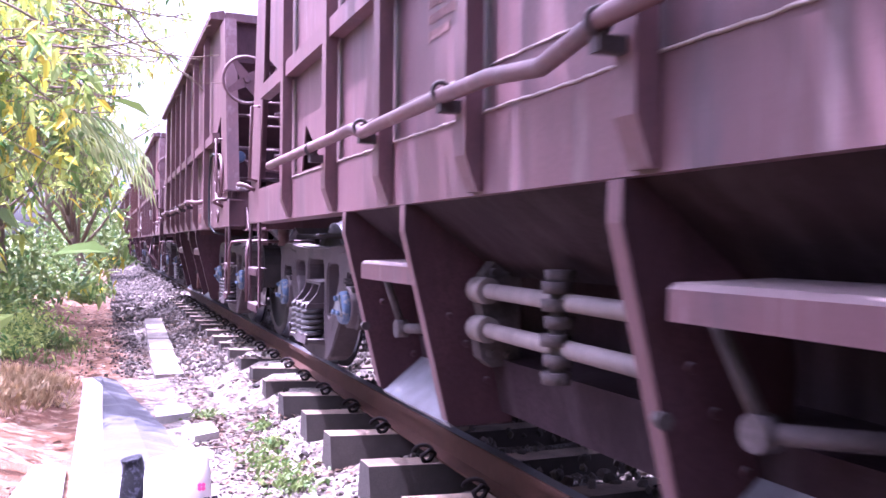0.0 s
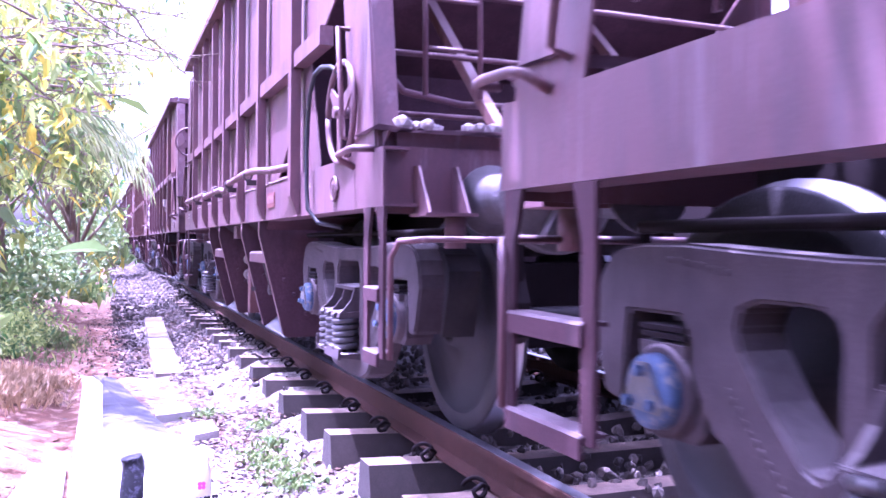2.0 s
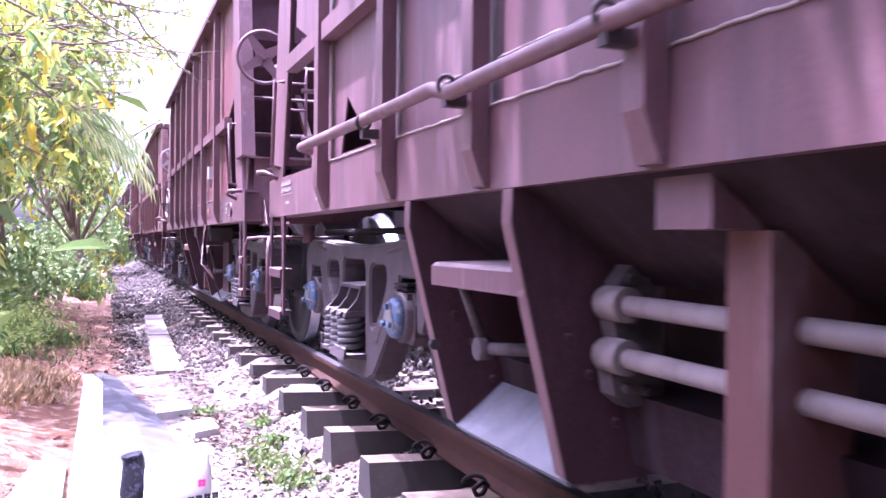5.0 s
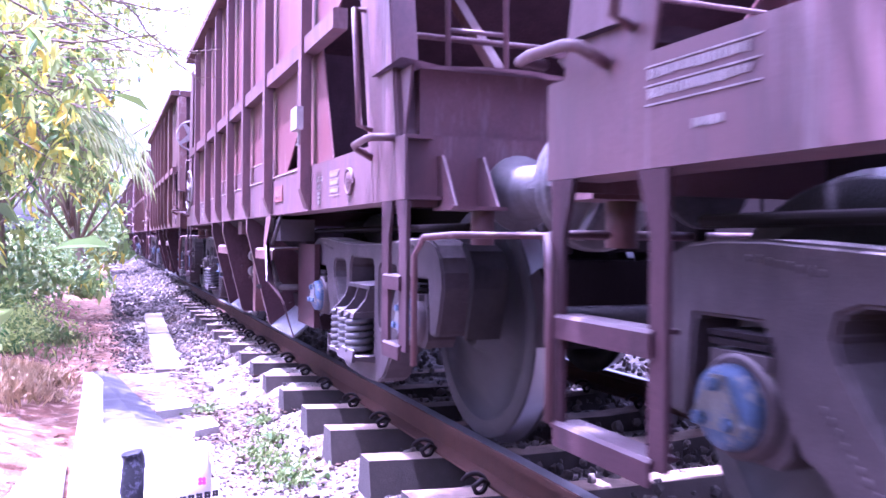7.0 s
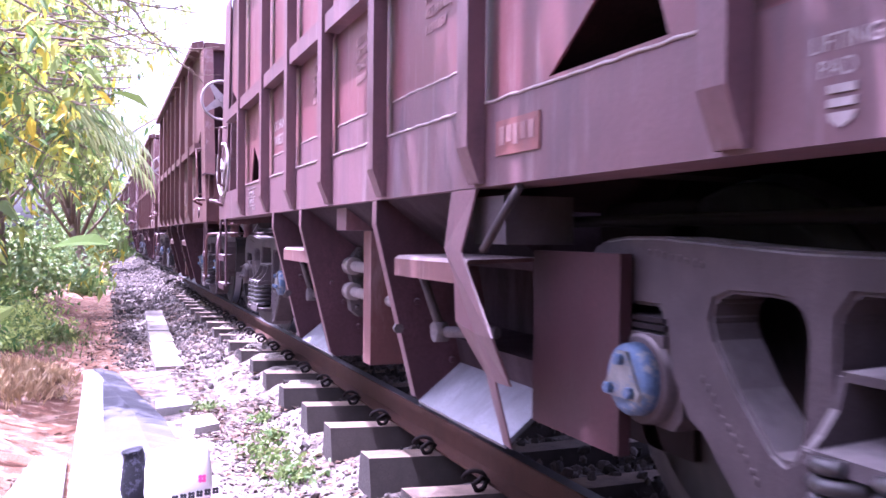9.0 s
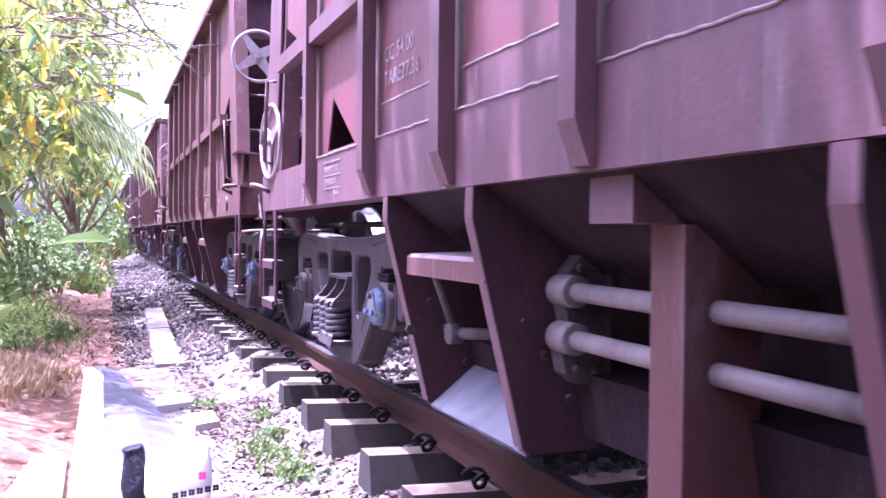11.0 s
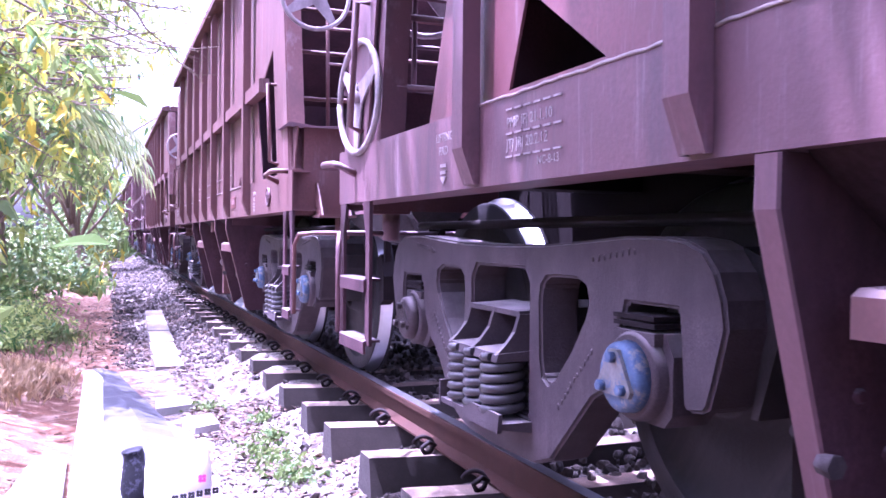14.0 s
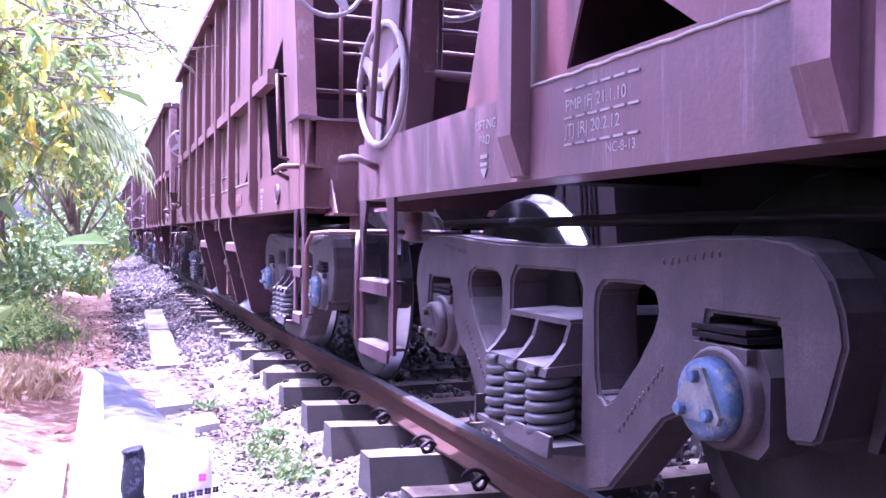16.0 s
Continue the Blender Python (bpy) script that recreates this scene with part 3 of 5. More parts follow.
            ws.matrix_basis = pose(0, y, WHEEL_Z)
            if "shoe" not in meshes:
                bm = B()
                prism(bm, [(WHEEL_R + 0.035, -0.06), (WHEEL_R + 0.03, 0.10), (WHEEL_R - 0.04, 0.25), (WHEEL_R + 0.05, 0.29), (WHEEL_R + 0.12, 0.14), (WHEEL_R + 0.12, -0.02)], "x", 0.10, 0.18)
                box(bm, 0.12, 0.16, WHEEL_R + 0.05, WHEEL_R + 0.09, 0.24, 0.48)
                so = part("brake_block", bm, M_DARK, w, "dark cast brake block and hanger", bev=0.008)
                meshes["shoe"] = so.data
            else:
                so = put("brake_block", meshes["shoe"], w, "dark cast brake block and hanger")
            so.matrix_basis = pose(0, y, WHEEL_Z) if s > 0 else pose(0.28, y, WHEEL_Z, 0, 0, 180)


def build_wagon(label, m_side, m_rib, m_frame, plat, hanger):
    w = thing("hopper_wagon", label, "freight wagon", "wagons of the train")
    FX = 2 * MID - SX
    # sole bars: channel sections
    for s in (0, 1):
        bm = B()
        g = (lambda x: x) if not s else (lambda x: 2 * MID - x)
        ch = [(SX, ZB), (SX + 0.18, ZB), (SX + 0.18, ZB + 0.014), (SX + 0.012, ZB + 0.014), (SX + 0.012, ZT - 0.014), (SX + 0.13, ZT - 0.014), (SX + 0.13, ZT), (SX, ZT)]
        prism(bm, [(g(x), z) for x, z in ch], "y", -HALF - 0.06, HALF)
        part("sole_bar", bm, m_frame, w, "dusty mauve-brown channel sole bar", bev=0.003)
    for e in (-1, 1):
        bm = B()
        box(bm, SX + 0.013, FX - 0.013, e * (HALF - 0.012), e * HALF, ZB - 0.03, ZT + 0.01)
        part("headstock", bm, m_frame, w, "pressed end headstock", bev=0.003)
        bm = B()
        box(bm, SX + 0.10, FX - 0.10, e * (HALF - 0.28), e * (HALF - 0.04), ZT + 0.012, plat)
        pf = part("platform_box", bm, m_frame, w, "raised end platform box", bev=0.004)
        bm = B()
        rr = random.Random(9)
        n = 16
        rows = []
        for yy in (e * (HALF - 0.36), e * (HALF + 0.05)):
            rows.append([bm.verts.new((SX - 0.02 + (FX - SX + 0.04) * k / n, yy + rr.uniform(-0.015, 0.015), plat + 0.012 + rr.uniform(-0.012, 0.010))) for k in range(n + 1)])
        for k in range(n):
            bm.faces.new((rows[0][k], rows[0][k + 1], rows[1][k + 1], rows[1][k]))
        bmesh.ops.solidify(bm, geom=bm.faces[:], thickness=0.014)
        part("platform_plate", bm, M_UNDER, pf, "buckled platform plate with ragged edge")
        bm = B()
        prism(bm, [(e * (HALF - 0.34), plat), (e * (HALF + 0.02), plat), (e * (HALF - 0.06), ZT + 0.02), (e * (HALF - 0.22), ZT + 0.02)], "x", SX + 0.04, SX + 0.052)
        part("platform_gusset", bm, m_frame, pf)
        head_rib = None
        for cx in (MID - 0.978, MID + 0.978):
            bm = B()
            lathe(bm, [(0, 0.17), (e * 0.02, 0.17), (e * 0.02, 0.125), (e * 0.33, 0.105)], (cx, e * HALF, 1.13), "y", 22)
            bf = part("buffer", bm, M_BUFFER, w, "grey buffer casing")
            bm = B()
            lathe(bm, [(e * 0.30, 0.08), (e * 0.585, 0.085), (e * 0.592, 0.235), (e * 0.612, 0.250), (e * 0.628, 0.21), (e * 0.635, 0.05)], (cx, e * HALF, 1.13), "y", 30)
            part("buffer_head", bm, M_BUFFER, bf, "round ribbed steel buffer head")
            for q in range(6):
                m = pose(cx, 0, 1.13) @ Matrix.Rotation(q * math.pi / 3, 4, "Y")
                if head_rib is None:
                    head_rib = part("head_rib", box(B(), 0.07, 0.235, -0.062, 0.0, -0.010, 0.010), M_BUFFER, bf, bev=0.002)
                    head_rib.matrix_basis = pose(0, e * (HALF + 0.56) + 0.03, 0) @ m
                else:
                    put("head_rib", head_rib.data, bf, "", pose(0, e * (HALF + 0.56) + 0.03, 0) @ m)
        bm = B()
        box(bm, MID - 0.12, MID + 0.12, e * HALF, e * (HALF + 0.40), 1.0, 1.2)
        box(bm, MID - 0.18, MID + 0.18, e * (HALF + 0.36), e * (HALF + 0.63), 0.93, 1.27)
        part("coupler", bm, M_DARK, w, "dark knuckle coupler", bev=0.03)
        # outrigger bracket at the corner
        plates = [prism(B(), [(e * HALF, 1.28), (e * (HALF + 0.05), 1.28), (e * (HALF + 0.20), 1.06), (e * HALF, 1.06)], "x", x, x + 0.012) for x in (SX + 0.17, SX + 0.36)]
        bm = B()
        box(bm, SX + 0.15, SX + 0.40, e * HALF, e * (HALF + 0.22), 1.045, 1.06)
        lathe(bm, [(0.90, 0.05), (1.05, 0.05)], (SX + 0.33, e * (HALF + 0.12), 0), "z", 12)
        cb = part("corner_bracket", bm, m_frame, w, bev=0.002)
        for pl in plates:
            part("bracket_gusset", pl, m_frame, cb, bev=0.002)
        bm = B()
        y = e * (HALF + (0.10 if e > 0 else 0.40))
        tube(bm, [(SX - 0.02, y - e * 0.16, 0.42), (SX - 0.02, y - e * 0.16, 0.86), (SX, y - e * 0.11, 0.93), (SX + 0.08, y, 0.94), (MID - 0.2, y + e * 0.12, 0.94)], 0.014)
        part("uncoupling_lever", bm, m_frame, w, "bent round-bar uncoupling lever")
    # body: sides with openings, slope sheets, floor between doors
    for s in (0, 1):
        a, b = (SX + 0.03, SX + 0.04) if not s else (FX - 0.04, FX - 0.03)
        bm = side_sheet(B(), a, b) if not s else prism(B(), [(-4.05, ZT), (4.05, ZT), (4.05, ZTOP), (-4.05, ZTOP)], "x", a, b)
        part("side_sheet", bm, m_side, w, "dented side sheet with stencilled marks")
    for e in (-1, 1):
        bm = B()
        xs = (SX + 0.05, FX - 0.05)
        box(bm, *xs, e * 4.00, e * 4.012, 2.92, ZTOP)
        prism(bm, [(e * 4.0, 2.93), (e * 4.0, 2.95), (e * 1.76, 1.04), (e * 1.76, 1.02)], "x", *xs)
        part("slope_sheet", bm, M_UNDER, w, "sloping end sheet of the hopper")
        bm = B()
        prism(bm, [(SX + 0.06, ZT), (FX - 0.06, ZT), (FX - 0.06, 2.10), (SX + 0.06, 2.10)], "y", e * 3.0, e * 3.012)
        part("bulkhead", bm, M_UNDER, w, "brown cross plate under the slope sheet")
        bm = B()
        for z in (1.62, 1.95, 2.30, 2.62):
            tube(bm, [(SX + 0.10, e * 4.25, z), (FX - 0.10, e * 4.25, z)], 0.016, 6)
        for x in (SX + 0.32, SX + 0.62):
            tube(bm, [(x, e * 4.62, 1.66), (x, e * 4.60, 2.45), (x + 0.02, e * 4.55, 2.55), (x + 0.22, e * 4.5, 2.56)], 0.014, 6)
        for z in (1.9, 2.15, 2.4):
            tube(bm, [(SX + 0.32, e * 4.61, z), (SX + 0.62, e * 4.61, z)], 0.011, 6)
        part("end_rail", bm, m_frame, w, "round-bar end ladder and rails")
        for x0 in (SX + 0.005, FX - 0.017):
            bm = B()
            prism(bm, [(e * 4.40, ZT), (e * 4.80, ZT), (e * 4.46, 3.28), (e * 4.10, 3.28), (e * 4.20, 2.30)], "x", x0, x0 + 0.012)
            if x0 < 0:
                prism(bm, [(e * 4.80, ZT), (e * 4.81, ZT), (e * 4.47, 3.28), (e * 4.46, 3.28)], "x", x0 + 0.012, x0 + 0.12)
            part("corner_post", bm, m_frame, w, "pale worn corner stanchion plate")
        for x in (0.25, 1.4):
            bm = B()
            prism(bm, [(e * 4.65, ZT), (e * 4.75, ZT), (e * 3.3, 2.65), (e * 3.2, 2.65)], "x", x, x + 0.06)
            part("end_strut", bm, M_BROWN, w)
        # strap ladder, set nearer the end on the one side than on the other
        ya, yb = (4.36, 4.82) if e > 0 else (-4.92, -4.68)
        bm = B()
        wide, foot = (0.048, 0.45) if e < 0 and m_side is M_RED else (0.032, 0.40)
        for y, q in ((ya, 1), (yb, -1)):
            prism(bm, [(y - wide, foot), (y + wide, foot), (y + wide, 0.93), (y + wide + 0.05 * (q > 0), ZB - 0.002), (y - wide - 0.05 * (q < 0), ZB - 0.002), (y - wide, 0.93)], "x", SX + 0.0, SX + 0.016)
        la = part("step_ladder", bm, M_UNDER, w, "flat-strap step ladder", bev=0.003)
        for z in (foot + 0.005, foot + 0.30):
            bm = B()
            prism(bm, [(SX - 0.015, z - 0.045), (SX - 0.015, z + 0.012), (SX - 0.004, z + 0.02), (SX + 0.07, z + 0.02), (SX + 0.07, z + 0.008), (SX - 0.003, z + 0.008), (SX - 0.003, z - 0.045)], "y", ya + 0.01, yb - 0.01)
            part("step", bm, M_UNDER, la, bev=0.003)
        bm = B()
        dy, dz = (0.0, -0.13 if m_side is M_RED else 0.0) if e > 0 else (0.10, -0.06)
        tube(bm, [(SX + 0.0, e * 4.90 + dy, 1.42 + dz), (SX - 0.09, e * 4.88 + dy, 1.42 + dz), (SX - 0.10, e * 4.80 + dy, 1.42 + dz), (SX - 0.10, e * 4.62 + dy, 1.41 + dz), (SX - 0.08, e * 4.58 + dy, 1.40 + dz), (SX + 0.0, e * 4.57 + dy, 1.36 + dz)], 0.017)
        tube(bm, [(SX, e * 4.34, 2.02), (SX - 0.06, e * 4.36, 2.02), (SX - 0.06, e * 4.46, 1.45), (SX, e * 4.47, 1.43)], 0.014)
        part("grab_rail", bm, m_frame, w, "round-bar grab rail")
    # ribs
    rib = None
    for y in RIBS:
        if rib is None:
            bm = B()
            prism(bm, [(SX - 0.002, ZB + 0.01), (SX - 0.022, ZB + 0.01), (SX - 0.066, ZB + 0.13), (SX - 0.066, ZTOP - 0.12), (SX - 0.03, ZTOP - 0.02), (SX - 0.002, ZTOP - 0.02)], "y", -0.006, 0.006)
            prism(bm, [(SX - 0.022, ZB + 0.01), (SX - 0.066, ZB + 0.13), (SX - 0.066, ZTOP - 0.12), (SX - 0.054, ZTOP - 0.12), (SX - 0.054, ZB + 0.13), (SX - 0.025, ZB + 0.015)], "y", 0.006, 0.072)
            prism(bm, [(SX - 0.002, ZB + 0.01), (SX - 0.022, ZB + 0.01), (SX - 0.066, ZB + 0.13), (SX - 0.066, ZTOP - 0.12), (SX - 0.03, ZTOP - 0.02), (SX - 0.002, ZTOP - 0.02)], "y", 0.072, 0.082)
            rib = part("rib", bm, m_rib, w, "upright pressed-steel side rib", bev=0.003)
            rib.matrix_basis = pose(0, y, 0)
        else:
            put("rib", rib.data, w, "upright pressed-steel side rib", pose(0, y, 0))
    ys = [4.06, *[r for r in RIBS], -4.0]
    for a, b in zip(ys, ys[1:]):
        bm = B()
        prism(bm, [(SX + 0.03, ZMID - 0.05), (SX - 0.05, ZMID - 0.05), (SX - 0.05, ZMID + 0.05), (SX - 0.04, ZMID + 0.06), (SX + 0.03, ZMID + 0.06)], "y", b + 0.084, a - 0.008)
        part("waist_rail", bm, m_rib, w, "horizontal waist stiffener", bev=0.003)
    bm = B()
    for x0, x1 in ((SX - 0.10, SX + 0.05), (FX - 0.05, FX + 0.10)):
        prism(bm, [(x0, ZTOP - 0.03), (x0, ZTOP + 0.04), (x1, ZTOP + 0.08), (x1, ZTOP - 0.03)], "y", -4.10, 4.10)
    for e in (-1, 1):
        box(bm, SX + 0.06, FX - 0.06, e * 4.012, e * 4.10, ZTOP - 0.03, ZTOP + 0.06)
    part("top_coping", bm, m_rib, w, "dented top coping", bev=0.01)
    # weld beads along the side
    for z, x in ((1.52, SX + 0.027), (ZT + 0.003, SX - 0.001)):
        rr = random.Random(3)
        for i in range(len(RIBS) - 1):
            a, b = RIBS[i] - 0.01, RIBS[i + 1] + 0.10
            if z > 1.5 and i in (0, 5):
                continue
            n = 24
            bm = B()
            tube(bm, [(x, a + (b - a) * k / n, z + rr.uniform(-0.003, 0.003)) for k in range(n + 1)], 0.0055, 5)
            part("weld_seam", bm, M_WELD, w, "thin pale weld bead")
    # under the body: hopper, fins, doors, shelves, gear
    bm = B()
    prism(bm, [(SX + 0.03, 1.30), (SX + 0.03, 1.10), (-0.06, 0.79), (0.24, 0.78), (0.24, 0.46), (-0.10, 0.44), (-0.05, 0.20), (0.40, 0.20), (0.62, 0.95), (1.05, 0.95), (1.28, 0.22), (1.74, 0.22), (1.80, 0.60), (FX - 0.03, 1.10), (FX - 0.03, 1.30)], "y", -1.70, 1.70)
    part("hopper_bottom", bm, M_HOPPER, w, "dark hopper bottom with underbody shade in its colour")
    fin = None
    for y in (1.72, 0.79, -0.80, -1.72):
        if y < -1 and m_side is M_RED:
            continue
        if fin is None:
            bm = B()
            prism(bm, [(SX, ZB - 0.003), (SX - 0.002, 0.98), (-0.30, 0.17), (-0.27, 0.15), (0.0, 0.15), (0.05, 0.6), (-0.05, ZB - 0.003)], "y", -0.006, 0.006)
            for by, bz in ((-0.22, 0.50), (-0.12, 0.34), (-0.30, 0.62)):
                lathe(bm, [(-0.016, 0.012), (-0.006, 0.018)], (by, 0, bz), "y", 6)
            # the plate is shaded by its colour, the flange keeps the frame paint
            fin = part("door_fin", bm, M_UNDER, w, "tapered grimy wing plate beside the discharge door, shade in its paint")
            fin.matrix_basis = pose(0, y, 0)
            bm = B()
            prism(bm, [(SX, ZB - 0.003), (SX - 0.002, 0.98), (-0.30, 0.17), (-0.292, 0.172), (SX + 0.010, 0.98), (SX + 0.01, ZB - 0.003)], "y", 0.006, 0.065)
            edge = part("fin_flange", bm, m_frame, fin, "worn mauve edge flange", bev=0.002)
        else:
            other = put("door_fin", fin.data, w, "tapered grimy wing plate beside the discharge door, shade in its paint", pose(0, y, 0))
            put("fin_flange", edge.data, other, "worn mauve edge flange")
    m_shelf = M_BROWN if m_side is M_RED else m_frame
    for y in (1.255, -1.26):
        a, b = y - 0.455, y + 0.455
        bm = B()
        prism(bm, [(-0.29, 0.155), (0.02, 0.40), (0.03, 0.388), (-0.28, 0.14)], "y", a, b)
        part("chute_plate", bm, M_CHUTE, w, "pale scoured chute plate")
        bm = B()
        prism(bm, [(-0.45, 0.75), (-0.45, 0.825), (-0.43, 0.84), (-0.10, 0.85), (-0.10, 0.835), (-0.43, 0.825), (-0.438, 0.75)], "y", a, b - 0.11)
        part("door_shelf", bm, m_shelf, w, "dusty flanged shelf plate with a scuffed edge", bev=0.006)
        bm = B()
        tube(bm, [(-0.33, b - 0.10, 0.80), (-0.27, b - 0.22, 0.52)], 0.022)
        lathe(bm, [(-0.03, 0.045), (0.03, 0.045)], (-0.27, b - 0.22, 0.50), "x", 14)
        tube(bm, [(-0.27, b - 0.22, 0.50), (-0.12, b - 0.5, 0.52)], 0.025)
        lathe(bm, [(-0.02, 0.025), (0.02, 0.02)], (-0.40, b - 0.02, 0.5), "y", 6)
        part("door_link", bm, M_GREASE, w, "greasy door operating link")
    bm = B()
    for z in (0.735, 0.575):
        tube(bm, [(-0.20, 0.70, z), (-0.20, -0.70, z - 0.01)], 0.032, 12)
        for y in (0.66, -0.66):
            lathe(bm, [(-0.06, 0.055), (0.06, 0.055)], (-0.20, y, z), "y", 14)
    part("operating_rod", bm, M_ROD, w, "pair of pale round operating rods", smooth=False)
    # greasy bearing brackets that carry the rods
    for y in (0.70, -0.70):
        bm = B()
        prism(bm, [(-0.20, 0.45), (-0.215, 0.53), (-0.19, 0.62), (-0.215, 0.71), (-0.19, 0.80), (-0.14, 0.86), (-0.02, 0.86), (-0.02, 0.42), (-0.15, 0.41)], "y", y - 0.03, y + 0.05)
        for u, v in ((-0.16, 0.47), (-0.15, 0.81), (-0.08, 0.46), (-0.08, 0.82)):
            lathe(bm, [(-0.052, 0.014), (-0.028, 0.020)], (u, y, v), "y", 6)
        part("rod_bearing", bm, M_GREASE, w, "greasy dusty rod bearing bracket", bev=0.012)
    if hanger:
        bm = B()
        box(bm, SX + 0.06, 0.0, -0.06, 0.14, 0.955, ZB - 0.003)
        part("hanger_box", bm, m_frame, w, "boxed bracket below the sole bar", bev=0.004)
        bm = B()
        box(bm, -0.31, -0.06, -0.10, 0.04, 0.22, 0.953)
        part("hanger_post", bm, M_BROWN, w, "boxed hanger post", bev=0.004)
    else:
        bm = B()
        tube(bm, [(-0.22, 0.0, 0.46), (-0.22, 0.0, 0.84)], 0.03, 10)
        for z in (0.47, 0.53, 0.6, 0.66, 0.72, 0.78, 0.82):
            lathe(bm, [(z - 0.02, 0.05), (z + 0.02, 0.055)], (-0.225 + 0.01 * math.sin(40 * z), 0.0, 0), "z", 8)
        part("rod_clamp", bm, M_GREASE, w, "grimy clamp round the rods")
    for e in (-1, 1):
        bm = B()
        y = e * 1.98
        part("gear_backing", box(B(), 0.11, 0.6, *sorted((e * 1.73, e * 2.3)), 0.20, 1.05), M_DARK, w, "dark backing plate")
        box(bm, -0.02, 0.1, y - 0.20, y + 0.18, 0.40, 0.84)
        prism(bm, [(y - 0.15, 0.44), (y + 0.10, 0.42), (y + 0.14, 0.60), (y + 0.05, 0.78), (y - 0.12, 0.80), (y - 0.17, 0.62)], "x", -0.09, -0.01)
        lathe(bm, [(-0.20, 0.022), (-0.20, 0.048), (-0.14, 0.052), (-0.08, 0.06)], (0, y - 0.04, 0.56), "x", 16)
        for u, v in ((-0.12, 0.74), (0.06, 0.72), (-0.12, 0.48), (0.09, 0.46)):
            lathe(bm, [(-0.115, 0.014), (-0.085, 0.022)], (0, y + u, v), "x", 8)
        part("gearbox", bm, M_SOOTGEAR, w, "dark greasy door gear housing", bev=0.010)
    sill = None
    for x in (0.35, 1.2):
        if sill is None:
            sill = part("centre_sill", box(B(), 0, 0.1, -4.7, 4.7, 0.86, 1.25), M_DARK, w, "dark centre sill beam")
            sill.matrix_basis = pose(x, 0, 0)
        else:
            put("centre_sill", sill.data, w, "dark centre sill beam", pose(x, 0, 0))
    # floor plates added to keep sunlight off the sill and bogies
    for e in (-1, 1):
        part("end_floor", box(B(), SX + 0.15, FX - 0.15, *sorted((e * 2.2, e * 3.95)), 1.304, 1.316), M_DARK, w, "dark underframe floor plate added to block sunlight")
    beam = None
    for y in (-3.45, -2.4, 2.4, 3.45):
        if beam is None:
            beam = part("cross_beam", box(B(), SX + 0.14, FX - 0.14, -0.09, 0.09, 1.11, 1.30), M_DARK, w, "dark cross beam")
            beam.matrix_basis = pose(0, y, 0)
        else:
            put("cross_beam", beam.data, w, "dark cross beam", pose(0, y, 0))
    part("brake_pipe", tube(B(), [(-0.1, -4.7, 0.98), (-0.1, 4.7, 0.98)], 0.02), M_DARK, w, "dark brake pipe")
    build_bogies(w, plat > 1.5 and m_side is M_RED)
    return w


def hand_wheel(w, at, R, normal, m, turn=0):
    bm, c = B(), (0, 0, 0)
    torus(bm, c, R, 0.016, normal)
    for k in range(4 if normal == "y" else 3):
        a = k * 2 * math.pi / (4 if normal == "y" else 3) + 0.6
        u, v = math.cos(a), math.sin(a)
        pu, pv = -v, u
        q = []
        for rr, ww in ((0.03, 0.055), (R, 0.02)):
            for s in (-1, 1):
                q.append((rr * u + s * ww * pu, rr * v + s * ww * pv))
        q = [q[0], q[2], q[3], q[1]]
        o = {"x": (c[1], c[2]), "y": (c[0], c[2])}[normal]
        prism(bm, [(o[0] + a_, o[1] + b_) for a_, b_ in q], normal, (c[0] if normal == "x" else c[1]) - 0.005, (c[0] if normal == "x" else c[1]) + 0.005)
    lathe(bm, [(-0.04, 0.03), (0.04, 0.03)], c, normal, 10)
    part("hand_wheel", bm, m, w, "worn pale brake hand wheel").matrix_basis = pose(*at, 0, 0, turn)


def bars(w, y, z, rows, size, gap=0.6, m=None, label="worn white stencilled marking", x=None):
    """Lines of worn stencil as short bars on the side; y falls from the start of a line."""
    bm = B()
    rr = random.Random(int(abs(y * 100 + z * 31)))
    x = SX - 0.003 if x is None else x
    for i, n in enumerate(rows):
        for k in range(n):
            wdt = size * rr.uniform(0.35, 0.6)
            yy = y - k * size * 0.75
            zz = z - i * size * 1.5
            box(bm, x - 0.002, x, yy - wdt, yy, zz - size * rr.uniform(0.75, 1.0), zz)
    part("stencil", bm, m or M_STENCIL, w, label)


def text_on(w, s, y, z, size, x=None):
    cu = bpy.data.curves.new("stencil", "FONT")
    cu.body, cu.size, cu.extrude = s, size, 0.0005
    ob = new("stencil", cu)
    dg = bpy.context.evaluated_depsgraph_get()
    me = bpy.data.meshes.new_from_object(ob.evaluated_get(dg))
    bpy.data.objects.remove(ob)
    bpy.data.curves.remove(cu)
    me.materials.clear()
    me.materials.append(M_STENCIL)
    o = put("stencil", me, w, "white stencilled lettering")
    o.matrix_basis = Matrix.Translation(((SX - 0.0015) if x is None else x, y, z)) @ pose(0, 0, 0, 90, 0, -90)


